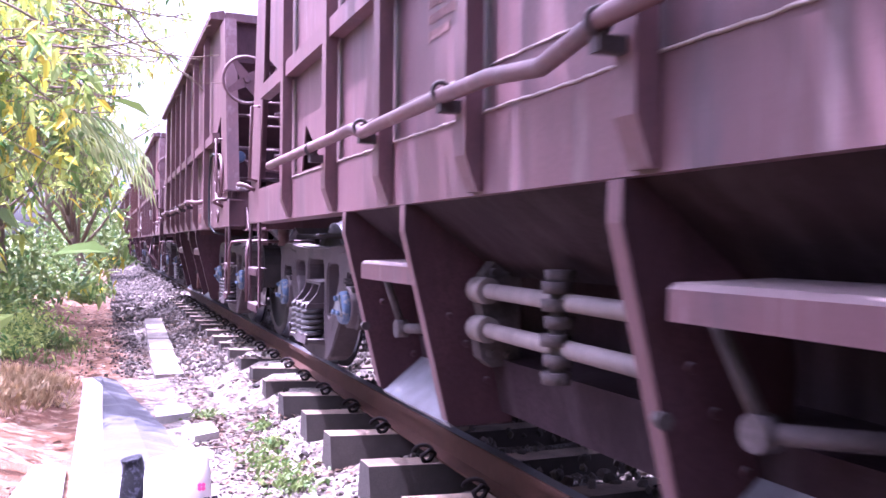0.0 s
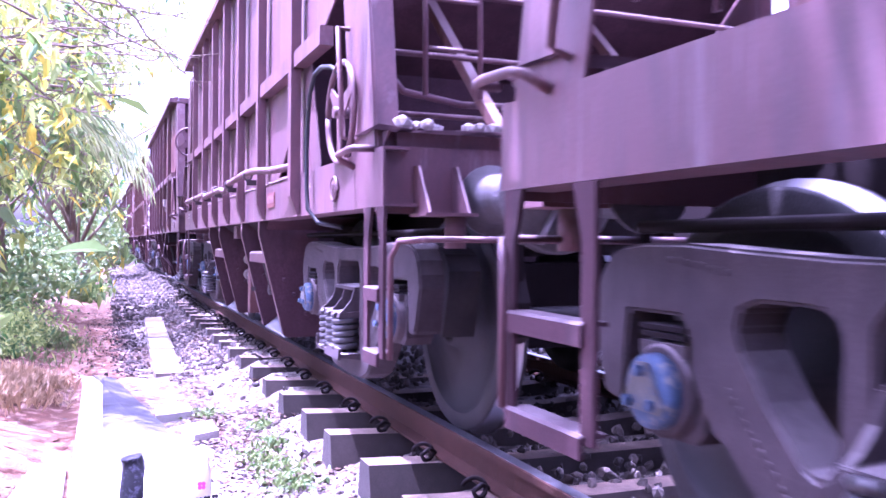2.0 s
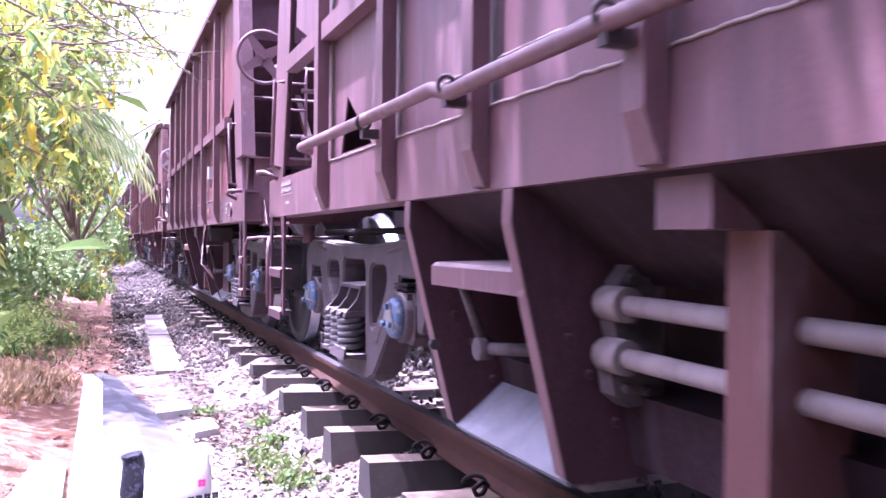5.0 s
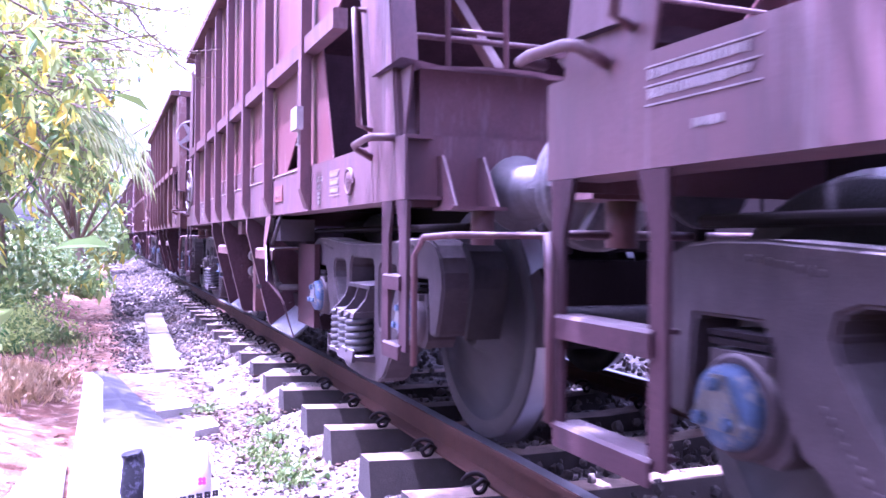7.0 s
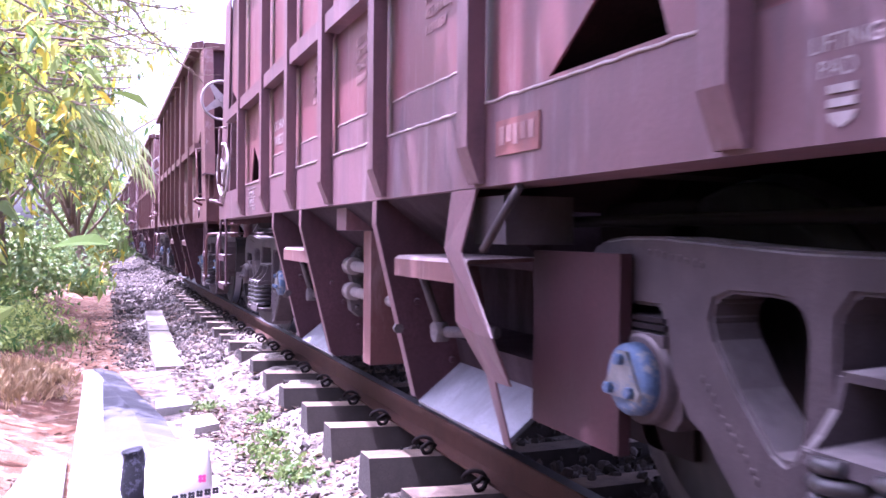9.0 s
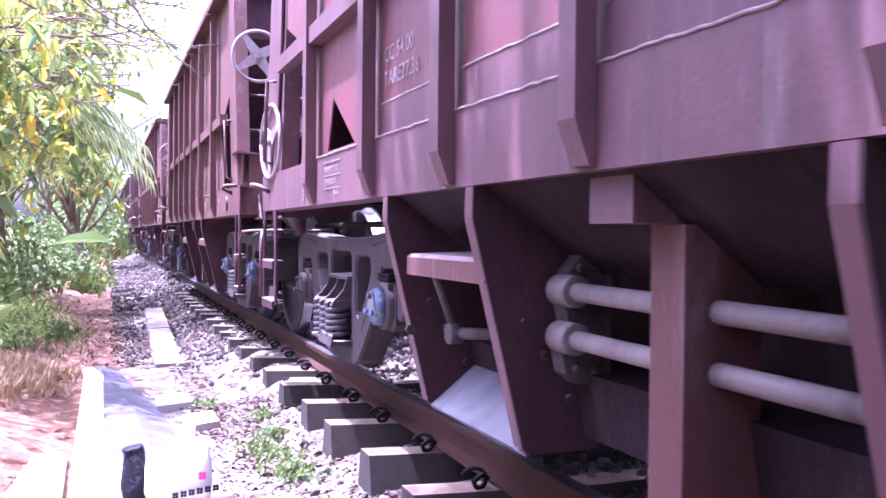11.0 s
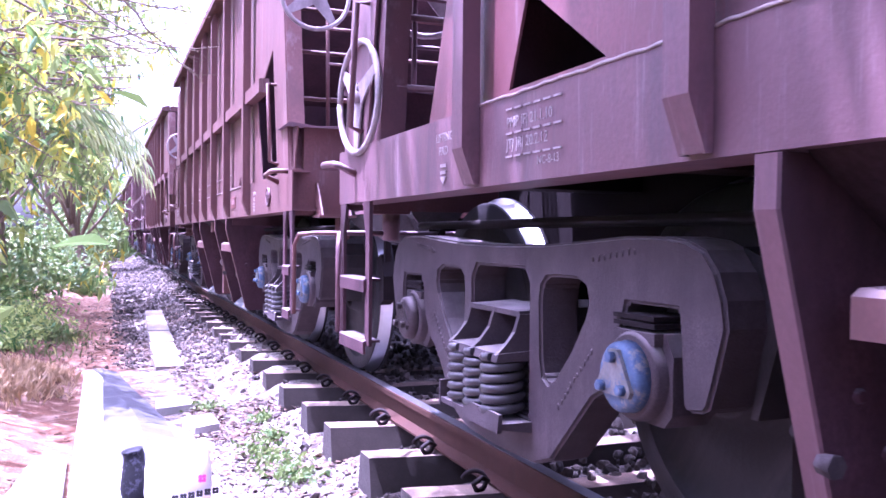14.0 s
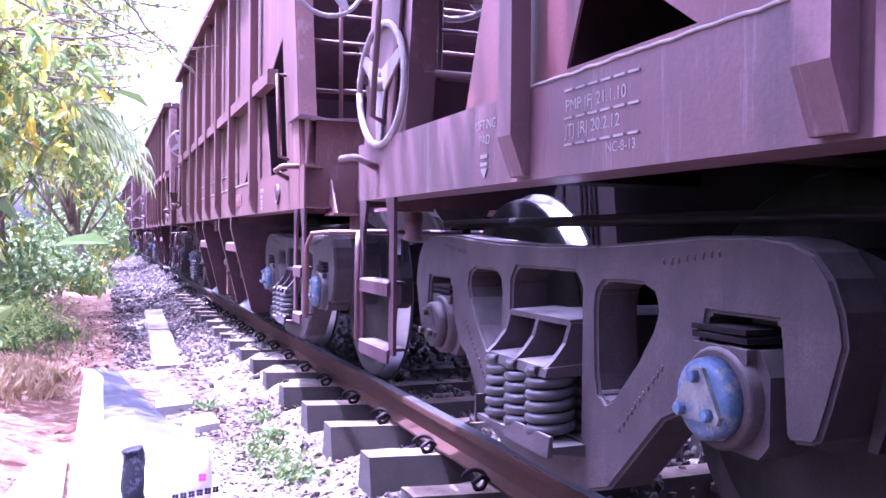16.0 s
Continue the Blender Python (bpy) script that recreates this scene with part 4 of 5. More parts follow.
def air_pipe(w):
    bm = B()
    pts = [(3.30, 1.45, -0.55), (3.2, 1.45, -0.63), (1.45, 1.45, -0.63), (1.15, 1.445, -0.63), (0.98, 1.40, -0.63), (0.75, 1.40, -0.63), (0.1, 1.41, -0.63), (-0.30, 1.42, -0.63), (-0.62, 1.39, -0.63), (-0.92, 1.44, -0.63), (-1.86, 1.45, -0.63), (-2.3, 1.45, -0.63), (-2.75, 1.42, -0.60), (-3.1, 1.41, -0.53)]
    pts = [(x, y, z + 0.012 * math.sin(3.1 * y)) for y, z, x in pts]
    tube(bm, pts, 0.026, 10)
    p = part("air_pipe", bm, M_PAINT, w, "bent air pipe running along the side")
    cl = None
    for r in RIBS[1:6]:
        if cl is None:
            bm = B()
            torus(bm, (-0.63, 0.05, 1.43), 0.031, 0.008, "y", 14, 6)
            box(bm, -0.64, SX - 0.06, 0.03, 0.07, 1.36, 1.40)
            cl = part("pipe_clamp", bm, M_CAST, p, "dark pipe clamp")
            cl.matrix_basis = pose(0, r, 0)
        else:
            put("pipe_clamp", cl.data, p, "dark pipe clamp", pose(0, r, 0))


def lifting_mark(w, y, z=1.255):
    """Stencilled lifting point: two words over a barred arrow."""
    text_on(w, "LIFTING", y, z, 0.044)
    text_on(w, "PAD", y - 0.02, z - 0.045, 0.044)
    bm = B()
    for k in range(2):
        box(bm, SX - 0.005, SX - 0.002, y - 0.105, y - 0.045, z - 0.075 - 0.024 * k, z - 0.060 - 0.024 * k)
    prism(bm, [(y - 0.045, z - 0.108), (y - 0.105, z - 0.108), (y - 0.100, z - 0.122), (y - 0.075, z - 0.135), (y - 0.050, z - 0.122)], "x", SX - 0.005, SX - 0.002)
    part("arrow_mark", bm, M_STENCIL, w, "white stencilled barred arrow")


def ruled_block(w, y, z, wd, rows):
    """A stencil table: worn marks between ruled lines."""
    for k in range(rows + 1):
        rr = random.Random(k)
        bm = B()
        yy = y
        while yy > y - wd:
            d = rr.uniform(0.03, 0.06)
            box(bm, SX - 0.0045, SX - 0.002, max(yy - d, y - wd), yy, z - k * 0.044 - 0.004, z - k * 0.044)
            yy -= d + 0.008
        part("stencil_line", bm, M_STENCIL, w, "worn white ruled line")
        if k < rows:
            bars(w, y - 0.012, z - k * 0.044 - 0.009, (int(wd / 0.0185) - 1,), 0.0235)


def plain_marks(w, ruled=True):
    for i, (y, z) in enumerate(((0.6, 1.95), (-0.35, 1.92), (-1.35, 1.95))):
        bars(w, y, z, (8, 9, 9, 7), 0.042, x=SX + 0.027, m=M_FAINT, label="faded stencilled marking")
    bm = B()
    box(bm, SX - 0.006, SX - 0.002, -2.37, -2.08, 1.18, 1.29)
    part("data_patch", bm, M_REDPATCH, w, "orange-red painted data patch")
    bars(w, -2.11, 1.27, (5,), 0.065, x=SX - 0.007, m=M_FAINT, label="faded stencilled marking")
    lifting_mark(w, -3.367, 1.250)
    if ruled:
        ruled_block(w, 4.41, 1.325, 0.37, 2)
        bars(w, 4.24, 1.185, (6,), 0.022)
        lifting_mark(w, 3.418, 1.287)
    else:
        ruled_block(w, -3.685, 1.292, 0.21, 3)
    # round maker's plate, plain raised rings
    bm = B()
    lathe(bm, [(SX - 0.014, 0.028), (SX - 0.014, 0.046), (SX - 0.010, 0.049), (SX - 0.010, 0.058), (SX - 0.017, 0.060), (SX - 0.016, 0.068), (SX - 0.001, 0.070)], (0, -4.10, 1.213), "x", 26)
    for s in (-1, 1):
        box(bm, SX - 0.012, SX - 0.002, -4.10 + s * 0.078 - 0.014, -4.10 + s * 0.078 + 0.014, 1.202, 1.224)
    for z in (1.196, 1.213, 1.230):
        box(bm, SX - 0.019, SX - 0.013, -4.132, -4.068, z - 0.004, z + 0.004)
    part("maker_plate", bm, M_PAINT, w, "round raised maker's plate")


def bent_fin(w):
    """The crumpled wing plate and torn flap beside one door."""
    bm = B()
    v = {k: bm.verts.new(p) for k, p in dict(a=(SX, -1.92, 1.086), b=(SX, -1.70, 1.086), c=(SX - 0.01, -1.66, 0.88), d=(SX - 0.03, -1.86, 0.87), e=(SX - 0.09, -2.24, 0.62), f=(SX + 0.03, -1.85, 0.59),
                                              g=(-0.42, -2.03, 0.43), h=(-0.40, -1.87, 0.42), i=(-0.30, -1.80, 0.16), j=(-0.29, -1.72, 0.16), k=(-0.36, -1.71, 0.42), l=(SX + 0.02, -1.70, 0.62)).items()}
    for q in ("abcd", "cde", "cef", "feg", "fgh", "cflb", "hij", "hjk", "fhkl"):
        bm.faces.new([v[k] for k in q])
    bmesh.ops.recalc_face_normals(bm, faces=bm.faces[:])
    bmesh.ops.solidify(bm, geom=bm.faces[:], thickness=0.007)
    part("bent_flap", bm, M_PAINT, w, "crumpled wing plate bent outwards")
    bm = B()
    prism(bm, [(SX + 0.04, 1.06), (SX + 0.05, 0.90), (-0.2, 0.90), (-0.2, 1.06)], "y", -2.05, -1.80)
    tube(bm, [(SX + 0.02, -2.2, 1.08), (SX + 0.0, -1.98, 0.88)], 0.014)
    part("torn_bracket", bm, M_CAST, w, "torn grey bracket", bev=0.004)
    bm = B()
    box(bm, -0.30, -0.26, -2.48, -1.96, 0.30, 0.88)
    part("mud_guard", bm, M_GUARD, w, "plain dark red guard plate", bev=0.006)


def side_box(w):
    bm = B()
    box(bm, SX - 0.14, SX - 0.10, -3.45, -3.29, 1.55, 1.68)
    tube(bm, [(SX - 0.11, -3.38, 1.55), (SX - 0.11, -3.38, 1.47), (SX - 0.11, -3.33, 1.47)], 0.01)
    part("card_holder", bm, M_STENCIL, w, "small pale label holder box", bev=0.012)


def c_marks(w):
    for a, b in zip(RIBS[1:5], RIBS[2:6]):
        bm = B()
        box(bm, SX + 0.026, SX + 0.0275, b + 0.097, a - 0.003, ZT + 0.002, 1.515)
        part("repainted_band", bm, M_PAINT, w, "mauve repainted strip above the sole bar")
    text_on(w, "CC 54.00", 1.86, 1.70, 0.10, SX + 0.026)
    text_on(w, "TARE27.36", 1.86, 1.59, 0.10, SX + 0.026)
    text_on(w, "PMP |F| 21.1.10", 2.87, 1.262, 0.046)
    text_on(w, "JTJ |R| 20.2.12", 2.87, 1.196, 0.046)
    text_on(w, "NC-8-13", 2.67, 1.135, 0.036)
    text_on(w, "LIFTING", 3.47, 1.275, 0.045)
    text_on(w, "PAD", 3.44, 1.225, 0.045)
    bm = B()
    for z in (1.318, 1.243, 1.172):
        for k in range(6):
            box(bm, SX - 0.005, SX - 0.002, 2.87 - k * 0.060 - 0.044, 2.87 - k * 0.060, z - 0.003, z + 0.003)
    part("stencil_rule", bm, M_STENCIL, w, "broken white stencil rules")
    bm = B()
    for z in (1.185, 1.16):
        box(bm, SX - 0.005, SX - 0.002, 3.365, 3.42, z - 0.006, z + 0.006)
    prism(bm, [(3.42, 1.145), (3.365, 1.145), (3.39, 1.115)], "x", SX - 0.005, SX - 0.002)
    part("arrow_mark", bm, M_STENCIL, w, "white stencilled arrow")


wagons = []
specs = [("A", M_PAINT, M_PAINT), ("B", M_PAINT, M_PAINT), ("C", M_RED, M_PAINT), ("D", M_BROWN, M_BROWN)]
LABELS = {"A": "mauve-brown steel hopper wagon with an air pipe along its side", "B": "dusty brown steel hopper wagon with a bent air pipe",
          "C": "red-brown steel hopper wagon with a crumpled door plate", "D": "rusty dark brown steel hopper wagon with pale dust"}
for key, side, ribm in specs:
    w = build_wagon(LABELS[key], side, ribm, M_PAINT if key != "D" else M_BROWN, 1.44 if key in "AB" else 1.66, key != "A")
    hand_wheel(w, (SX + 0.20, -4.72, 2.60), 0.24, "y", M_STENCIL if key == "D" else M_PAINT)
    if key == "B":
        rr = random.Random(77)
        bm = B()
        for q in range(60):
            c = Vector((SX + 0.10 + rr.random() * 1.8, -4.74 + rr.uniform(-0.14, 0.14), 1.482))
            rad = rr.uniform(0.025, 0.05)
            res = bmesh.ops.create_icosphere(bm, subdivisions=1, radius=rad)
            for vv in res["verts"]:
                vv.co = c + Vector((vv.co.x * rr.uniform(0.8, 1.3), vv.co.y, vv.co.z * rr.uniform(0.6, 0.9)))
        st = part("spilt_stone", bm, M_STONE, w, "pale spilt stones on the end platform")
        tagged(st, kind="stuff")
        bm = B()
        lathe(bm, [(0, 0.05), (0.05, 0.06), (0.16, 0.06), (0.2, 0.03)], (SX + 0.2, -4.35, 1.85), "y", 14)
        valve = part("brake_valve", bm, M_BLUE, w, "small blue brake valve")
        part("valve_pipe", tube(B(), [(SX + 0.2, -4.30, 1.85), (SX + 0.35, -4.2, 1.75), (SX + 0.7, -4.2, 1.70), (SX + 1.3, -4.2, 1.72)], 0.020, 8), M_PAINT, valve, "bent brown valve pipe")
        bm = B()
        tube(bm, [(SX - 0.01, -4.25, 1.80), (SX - 0.03, -4.10, 1.87), (SX - 0.04, -3.93, 1.90), (SX - 0.04, -3.75, 1.89), (SX - 0.04, -3.64, 1.79), (SX - 0.04, -3.59, 1.62), (SX - 0.04, -3.57, 1.45), (SX - 0.04, -3.58, 1.25), (SX - 0.04, -3.61, 1.12), (SX + 0.01, -3.66, 1.04), (SX + 0.12, -3.80, 1.01)], 0.013, 8)
        part("hose", bm, M_BLACK, w, "black hose looped from the hand wheel down past the sole bar")
    if key in "AB":
        air_pipe(w)
        plain_marks(w, key == "B")
        hand_wheel(w, (SX - 0.02, -4.27, 1.60), 0.26, "x", M_PAINT)
    if key == "C":
        bm = B()
        prism(bm, [(4.41, ZT), (4.27, ZT), (4.02, 3.26), (4.16, 3.26)], "x", SX + 0.03, SX + 0.045)
        prism(bm, [(4.285, ZT), (4.27, ZT), (4.02, 3.26), (4.035, 3.26)], "x", SX + 0.045, SX + 0.15)
        part("end_stanchion", bm, M_PAINT, w, "slanted mauve end stanchion", bev=0.003)
        plain_marks(w, False)
        bent_fin(w)
        side_box(w)
        c_marks(w)
        hand_wheel(w, (SX - 0.01, 4.50, 1.60), 0.27, "x", M_STENCIL, 4)
        hand_wheel(w, (SX + 0.40, 4.70, 2.28), 0.30, "y", M_STENCIL)
    if key == "D":
        plain_marks(w)
    wagons.append(w)
for i in range(8):
    wagons.append(copy_thing(wagons[(3, 1, 2)[i % 3]], pose(0, 0, 0)))


# ---- beside the track ----
def cement_block():
    base = thing("cement_block", "whitewashed cement block with shade painted grey on its rounded flank", "concrete block")
    bm = B()
    rings = []
    for y, xr, k in ((3.4, -1.16, 0), (4.66, -1.16, 0), (4.72, -1.17, 1), (6.2, -1.24, 1), (7.6, -1.42, 1), (8.3, -1.50, 0.9), (8.5, -1.53, 0.2)):
        pr = [(-1.82, -0.50), (-1.82, -0.355), (-1.80, -0.345), (-1.70, -0.34), (-1.66, -0.34 + 0.035 * k), (xr - 0.22, -0.34 + 0.035 * k), (xr - 0.16, -0.34 + 0.02 * k), (xr - 0.02, -0.365), (xr, -0.50)]
        rings.append([bm.verts.new((x, y, z)) for x, z in pr])
    for n, (a, b) in enumerate(zip(rings, rings[1:])):
        for i in range(len(a) - 1):
            f = bm.faces.new((a[i], b[i], b[i + 1], a[i + 1]))
            # shaded top and flank faces take the grey as colour
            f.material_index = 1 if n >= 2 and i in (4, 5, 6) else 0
    bm.faces.new(rings[0][::-1])
    bm.faces.new(rings[-1])
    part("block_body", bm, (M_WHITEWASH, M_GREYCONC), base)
    return base


cement_block()


def side_slab():
    bm = B()
    prism(bm, [(-1.845, 3.0), (-1.85, 5.25), (-2.02, 5.35), (-2.10, 4.6), (-2.06, 3.0)], "z", -0.50, -0.352)
    tagged(part("cement_slab", bm, M_WHITEWASH, bev=0.012), "pale broken cement slab beside the block", "concrete slab")


side_slab()


def kerb():
    base = thing("kerb", "weathered pale concrete drain kerb with stained top", "kerb")
    for i in range(16):
        rr = random.Random(i)
        y0, y1 = 8.45 + i * 0.40, 8.45 + (i + 1) * 0.40 - 0.004
        x = -1.20 + i * 0.012 + rr.uniform(-0.008, 0.008)
        z = -0.335 + rr.uniform(-0.008, 0.008)
        part("kerb_stone", box(B(), x, x + 0.26, y0, y1, -0.52, z), M_KERB, base, bev=0.014, seg=2)
    bm = B()
    prism(bm, [(-1.10, 5.75), (-0.93, 5.85), (-0.95, 6.18), (-1.15, 6.10)], "z", -0.42, -0.345)
    tagged(part("stone_slab", bm, M_WHITEWASH, bev=0.015), "flat pale stone slab lying on gravel", "stone")
    bm = B()
    prism(bm, [(-1.30, 6.5), (-1.02, 6.6), (-1.05, 6.95), (-1.28, 6.9)], "z", -0.42, -0.35)
    tagged(part("stone_slab", bm, M_WHITEWASH, bev=0.015), "whitish broken slab on the gravel", "stone")


kerb()


def clover(bm, x, z, r, y):
    for k in range(4):
        a = math.pi / 4 + k * math.pi / 2
        c = (x + r * 0.62 * math.cos(a), z + r * 0.62 * math.sin(a))
        prism(bm, [(c[0] + r * 0.52 * math.cos(t * math.pi / 5), c[1] + r * 0.52 * math.sin(t * math.pi / 5)) for t in range(10)], "y", y - 0.003, y)


def bag():
    base = thing("carrier_bag", "white carrier bag with pink and black clover print", "bag")
    base.matrix_basis = pose(-1.335, 4.15, -0.344)
    bm = B()
    rr = random.Random(4)
    rings = []
    for j, (z, sx, sy) in enumerate(((0, 0.145, 0.09), (0.08, 0.155, 0.10), (0.17, 0.15, 0.09), (0.24, 0.14, 0.06), (0.275, 0.13, 0.03))):
        ring = []
        for k in range(20):
            t = 2 * math.pi * k / 20
            cx, cy = math.copysign(abs(math.cos(t)) ** 0.5, math.cos(t)), math.copysign(abs(math.sin(t)) ** 0.6, math.sin(t))
            ring.append(bm.verts.new((cx * sx + rr.uniform(-0.003, 0.003), cy * sy + rr.uniform(-0.003, 0.003), z + 0.02 * cx * (j / 4))))
        rings.append(ring)
    for a, b in zip(rings, rings[1:]):
        for k in range(20):
            bm.faces.new((a[k], a[(k + 1) % 20], b[(k + 1) % 20], b[k])).smooth = True
    bm.faces.new(rings[0][::-1]), bm.faces.new(rings[-1])
    part("bag_body", bm, M_BAG, base)
    bm = B()
    for i in range(6):
        clover(bm, -0.02 + 0.036 * i, 0.058 + 0.004 * i, 0.016, -0.112)
    part("clover_band", bm, M_BLACK, base, "row of black clover prints")
    bm = B()
    clover(bm, 0.10, 0.138, 0.019, -0.108)
    for i in range(3):
        clover(bm, 0.06 + 0.042 * i, 0.008, 0.014, -0.106)
    part("pink_clover", bm, M_PINK, base, "pink clover prints")
    bm = B()
    tube(bm, [(-1.515, 4.14, -0.345), (-1.522, 4.16, -0.25), (-1.528, 4.18, -0.16), (-1.53, 4.20, -0.11), (-1.535, 4.20, -0.085)], [0.062, 0.060, 0.054, 0.046, 0.050], 12)
    for v in bm.verts:
        k = 1 + 0.18 * math.sin(v.co.x * 260 + v.co.z * 70) * math.cos(v.co.y * 210)
        v.co.x = -1.522 + (v.co.x + 1.522) * k
    tagged(part("umbrella_handle", bm, M_UMBRELLA), "black folded umbrella handle standing by the block", "umbrella")


bag()


# ---- plants ----
def leaf_blade(V, F, p, d, up, ln, wd, droop):
    """A pointed leaf of four faces, bent along its length."""
    d, s = d.normalized(), d.cross(up).normalized()
    o = len(V)
    for t, w in ((0, 0.12), (0.35, 1.0), (0.7, 0.75), (1, 0.02)):
        c = p + d * ln * t + Vector((0, 0, -droop * ln * t * t))
        n = up * (0.10 * ln * w)
        V.append(tuple(c - s * wd * w * 0.5 + n)), V.append(tuple(c)), V.append(tuple(c + s * wd * w * 0.5 + n))
    for i in range(3):
        a = o + i * 3
        F.append((a, a + 1, a + 4, a + 3)), F.append((a + 1, a + 2, a + 5, a + 4))


def leaf_mesh(name, V, F, m, parent=None, label=""):
    me = bpy.data.meshes.new(name)
    me.from_pydata(V, [], F)
    me.materials.append(m)
    return put(name, me, parent, label)


def rvec(r):
    return Vector((r.gauss(0, 1), r.gauss(0, 1), r.gauss(0, 1))).normalized()


def tree(name, label, seed, base, lean, height, r0, crown, n_limbs, leaves, size, m_leaf, yellow=0.0, category="tree", sub=5):
    """A tapered leaning trunk, limbs, twigs, and leaves hung in clumps along the twigs."""
    r = random.Random(seed)
    t = thing(name, label, category)
    base = Vector(base)
    base.z = ground_z(base.x, base.y) - 0.05
    tip = base + Vector(lean) + Vector((0, 0, height))
    bm = B()
    trunk = [base.lerp(tip, i / 6) + Vector((r.uniform(-0.04, 0.04), r.uniform(-0.04, 0.04), 0)) * (i > 0) for i in range(7)]
    tube(bm, trunk, [r0 * (1 - 0.12 * i) for i in range(7)], 8)
    V, F, VY, FY = [], [], [], []
    for k in range(n_limbs):
        st = trunk[r.randint(2, 6)]
        g = Vector(crown[0]) + Vector([r.gauss(0, 0.5) * c for c in crown[1]])
        mid = st.lerp(g, 0.5) + rvec(r) * 0.25 + Vector((0, 0, 0.2))
        limb = [st, st.lerp(mid, 0.55) + rvec(r) * 0.06, mid, mid.lerp(g, 0.5) + rvec(r) * 0.1, g]
        tube(bm, limb, [r0 * 0.34, r0 * 0.27, r0 * 0.2, r0 * 0.13, r0 * 0.05], 5)
        for j in range(sub):
            a = limb[r.randint(2, 4)]
            b = a + rvec(r) * r.uniform(0.35, 0.9) * max(crown[1]) * 0.45
            tube(bm, [a, a.lerp(b, 0.5) + Vector((0, 0, 0.06)), b], [r0 * 0.1, r0 * 0.07, r0 * 0.03], 4)
            for q in range(leaves):
                p = a.lerp(b, r.uniform(0.2, 1.05)) + rvec(r) * size * 0.6
                d = (rvec(r) + Vector((0, 0, -0.5))).normalized()
                ln = size * r.uniform(0.6, 1.25)
                tgt = (VY, FY) if r.random() < yellow else (V, F)
                leaf_blade(*tgt, p, d, (rvec(r) + Vector((0, 0, 1.2))).normalized(), ln, ln * r.uniform(0.28, 0.42), r.uniform(0.1, 0.5))
    part("trunk", bm, M_BARK, t)
    leaf_mesh("crown", V, F, m_leaf, t)
    if VY:
        leaf_mesh("yellow_leaves", VY, FY, M_LEAF_Y, t, "yellowing leaves")
    return t


def palm(seed, base, height, fronds, ln):
    r = random.Random(seed)
    t = thing("palm_tree", "palm with long arching feathery fronds", "palm tree")
    b = Vector((*base, ground_z(*base) - 0.05))
    top = b + Vector((r.uniform(-0.3, 0.3), r.uniform(-0.3, 0.3), height))
    bm = B()
    tube(bm, [b.lerp(top, i / 5) for i in range(6)], [0.16, 0.14, 0.13, 0.12, 0.12, 0.11], 8)
    V, F = [], []
    for k in range(fronds):
        a = 2 * math.pi * k / fronds + r.uniform(-0.2, 0.2)
        up = r.uniform(0.1, 0.9)
        h = Vector((math.cos(a), math.sin(a), 0))
        pts = [top + h * ln * s * (1 - 0.1 * s) + Vector((0, 0, ln * (up * s - (0.5 + 0.5 * up) * s * s))) for s in [i / 14 for i in range(15)]]
        tube(bm, pts[::2], [0.02, 0.017, 0.014, 0.011, 0.008, 0.006, 0.004, 0.003], 4)
        for i in range(2, 15):
            d0 = (pts[i] - pts[i - 1]).normalized()
            sd = d0.cross(Vector((0, 0, 1))).normalized()
            for s in (-1, 1):
                for f in (0, 0.5):
                    p = pts[i].lerp(pts[i - 1], f)
                    leaf_blade(V, F, p, sd * s + d0 * 0.7 + Vector((0, 0, -0.25)), Vector((0, 0, 1)), ln * 0.30 * (1 - abs(i / 14 - 0.45)), 0.045, 0.5)
    part("trunk", bm, M_BARK, t)
    leaf_mesh("fronds", V, F, M_PALM, t)


def shrub(name, label, seed, spots, n, size, height, m, spread=0.35):
    r = random.Random(seed)
    V, F = [], []
    for x, y, k in spots:
        z = ground_z(x, y)
        for _ in range(int(n * k)):
            h = abs(r.gauss(0, 0.5)) * height * k
            p = Vector((x + r.gauss(0, spread) * k, y + r.gauss(0, spread) * k, z + min(h, height * k)))
            d = (rvec(r) + Vector((0, 0, 0.3))).normalized()
            leaf_blade(V, F, p, d, (rvec(r) + Vector((0, 0, 1))).normalized(), size * r.uniform(0.5, 1.3), size * r.uniform(0.3, 0.5), r.uniform(0, 0.5))
    ob = leaf_mesh(name, V, F, m)
    return tagged(ob, label, "shrub", kind="stuff")


def grass(name, label, seed, spots, n, ln, m, wd=0.006):
    r = random.Random(seed)
    V, F = [], []
    for x, y, k in spots:
        for _ in range(n):
            px, py = x + r.gauss(0, k), y + r.gauss(0, k)
            d = Vector((r.gauss(0, 0.35), r.gauss(0, 0.35), 1)).normalized()
            leaf_blade(V, F, Vector((px, py, ground_z(px, py) - 0.01)), d, rvec(r), ln * r.uniform(0.5, 1.2), wd * r.uniform(0.7, 1.5), r.uniform(0.1, 0.6))
    return tagged(leaf_mesh(name, V, F, m), label, "grass", kind="stuff")


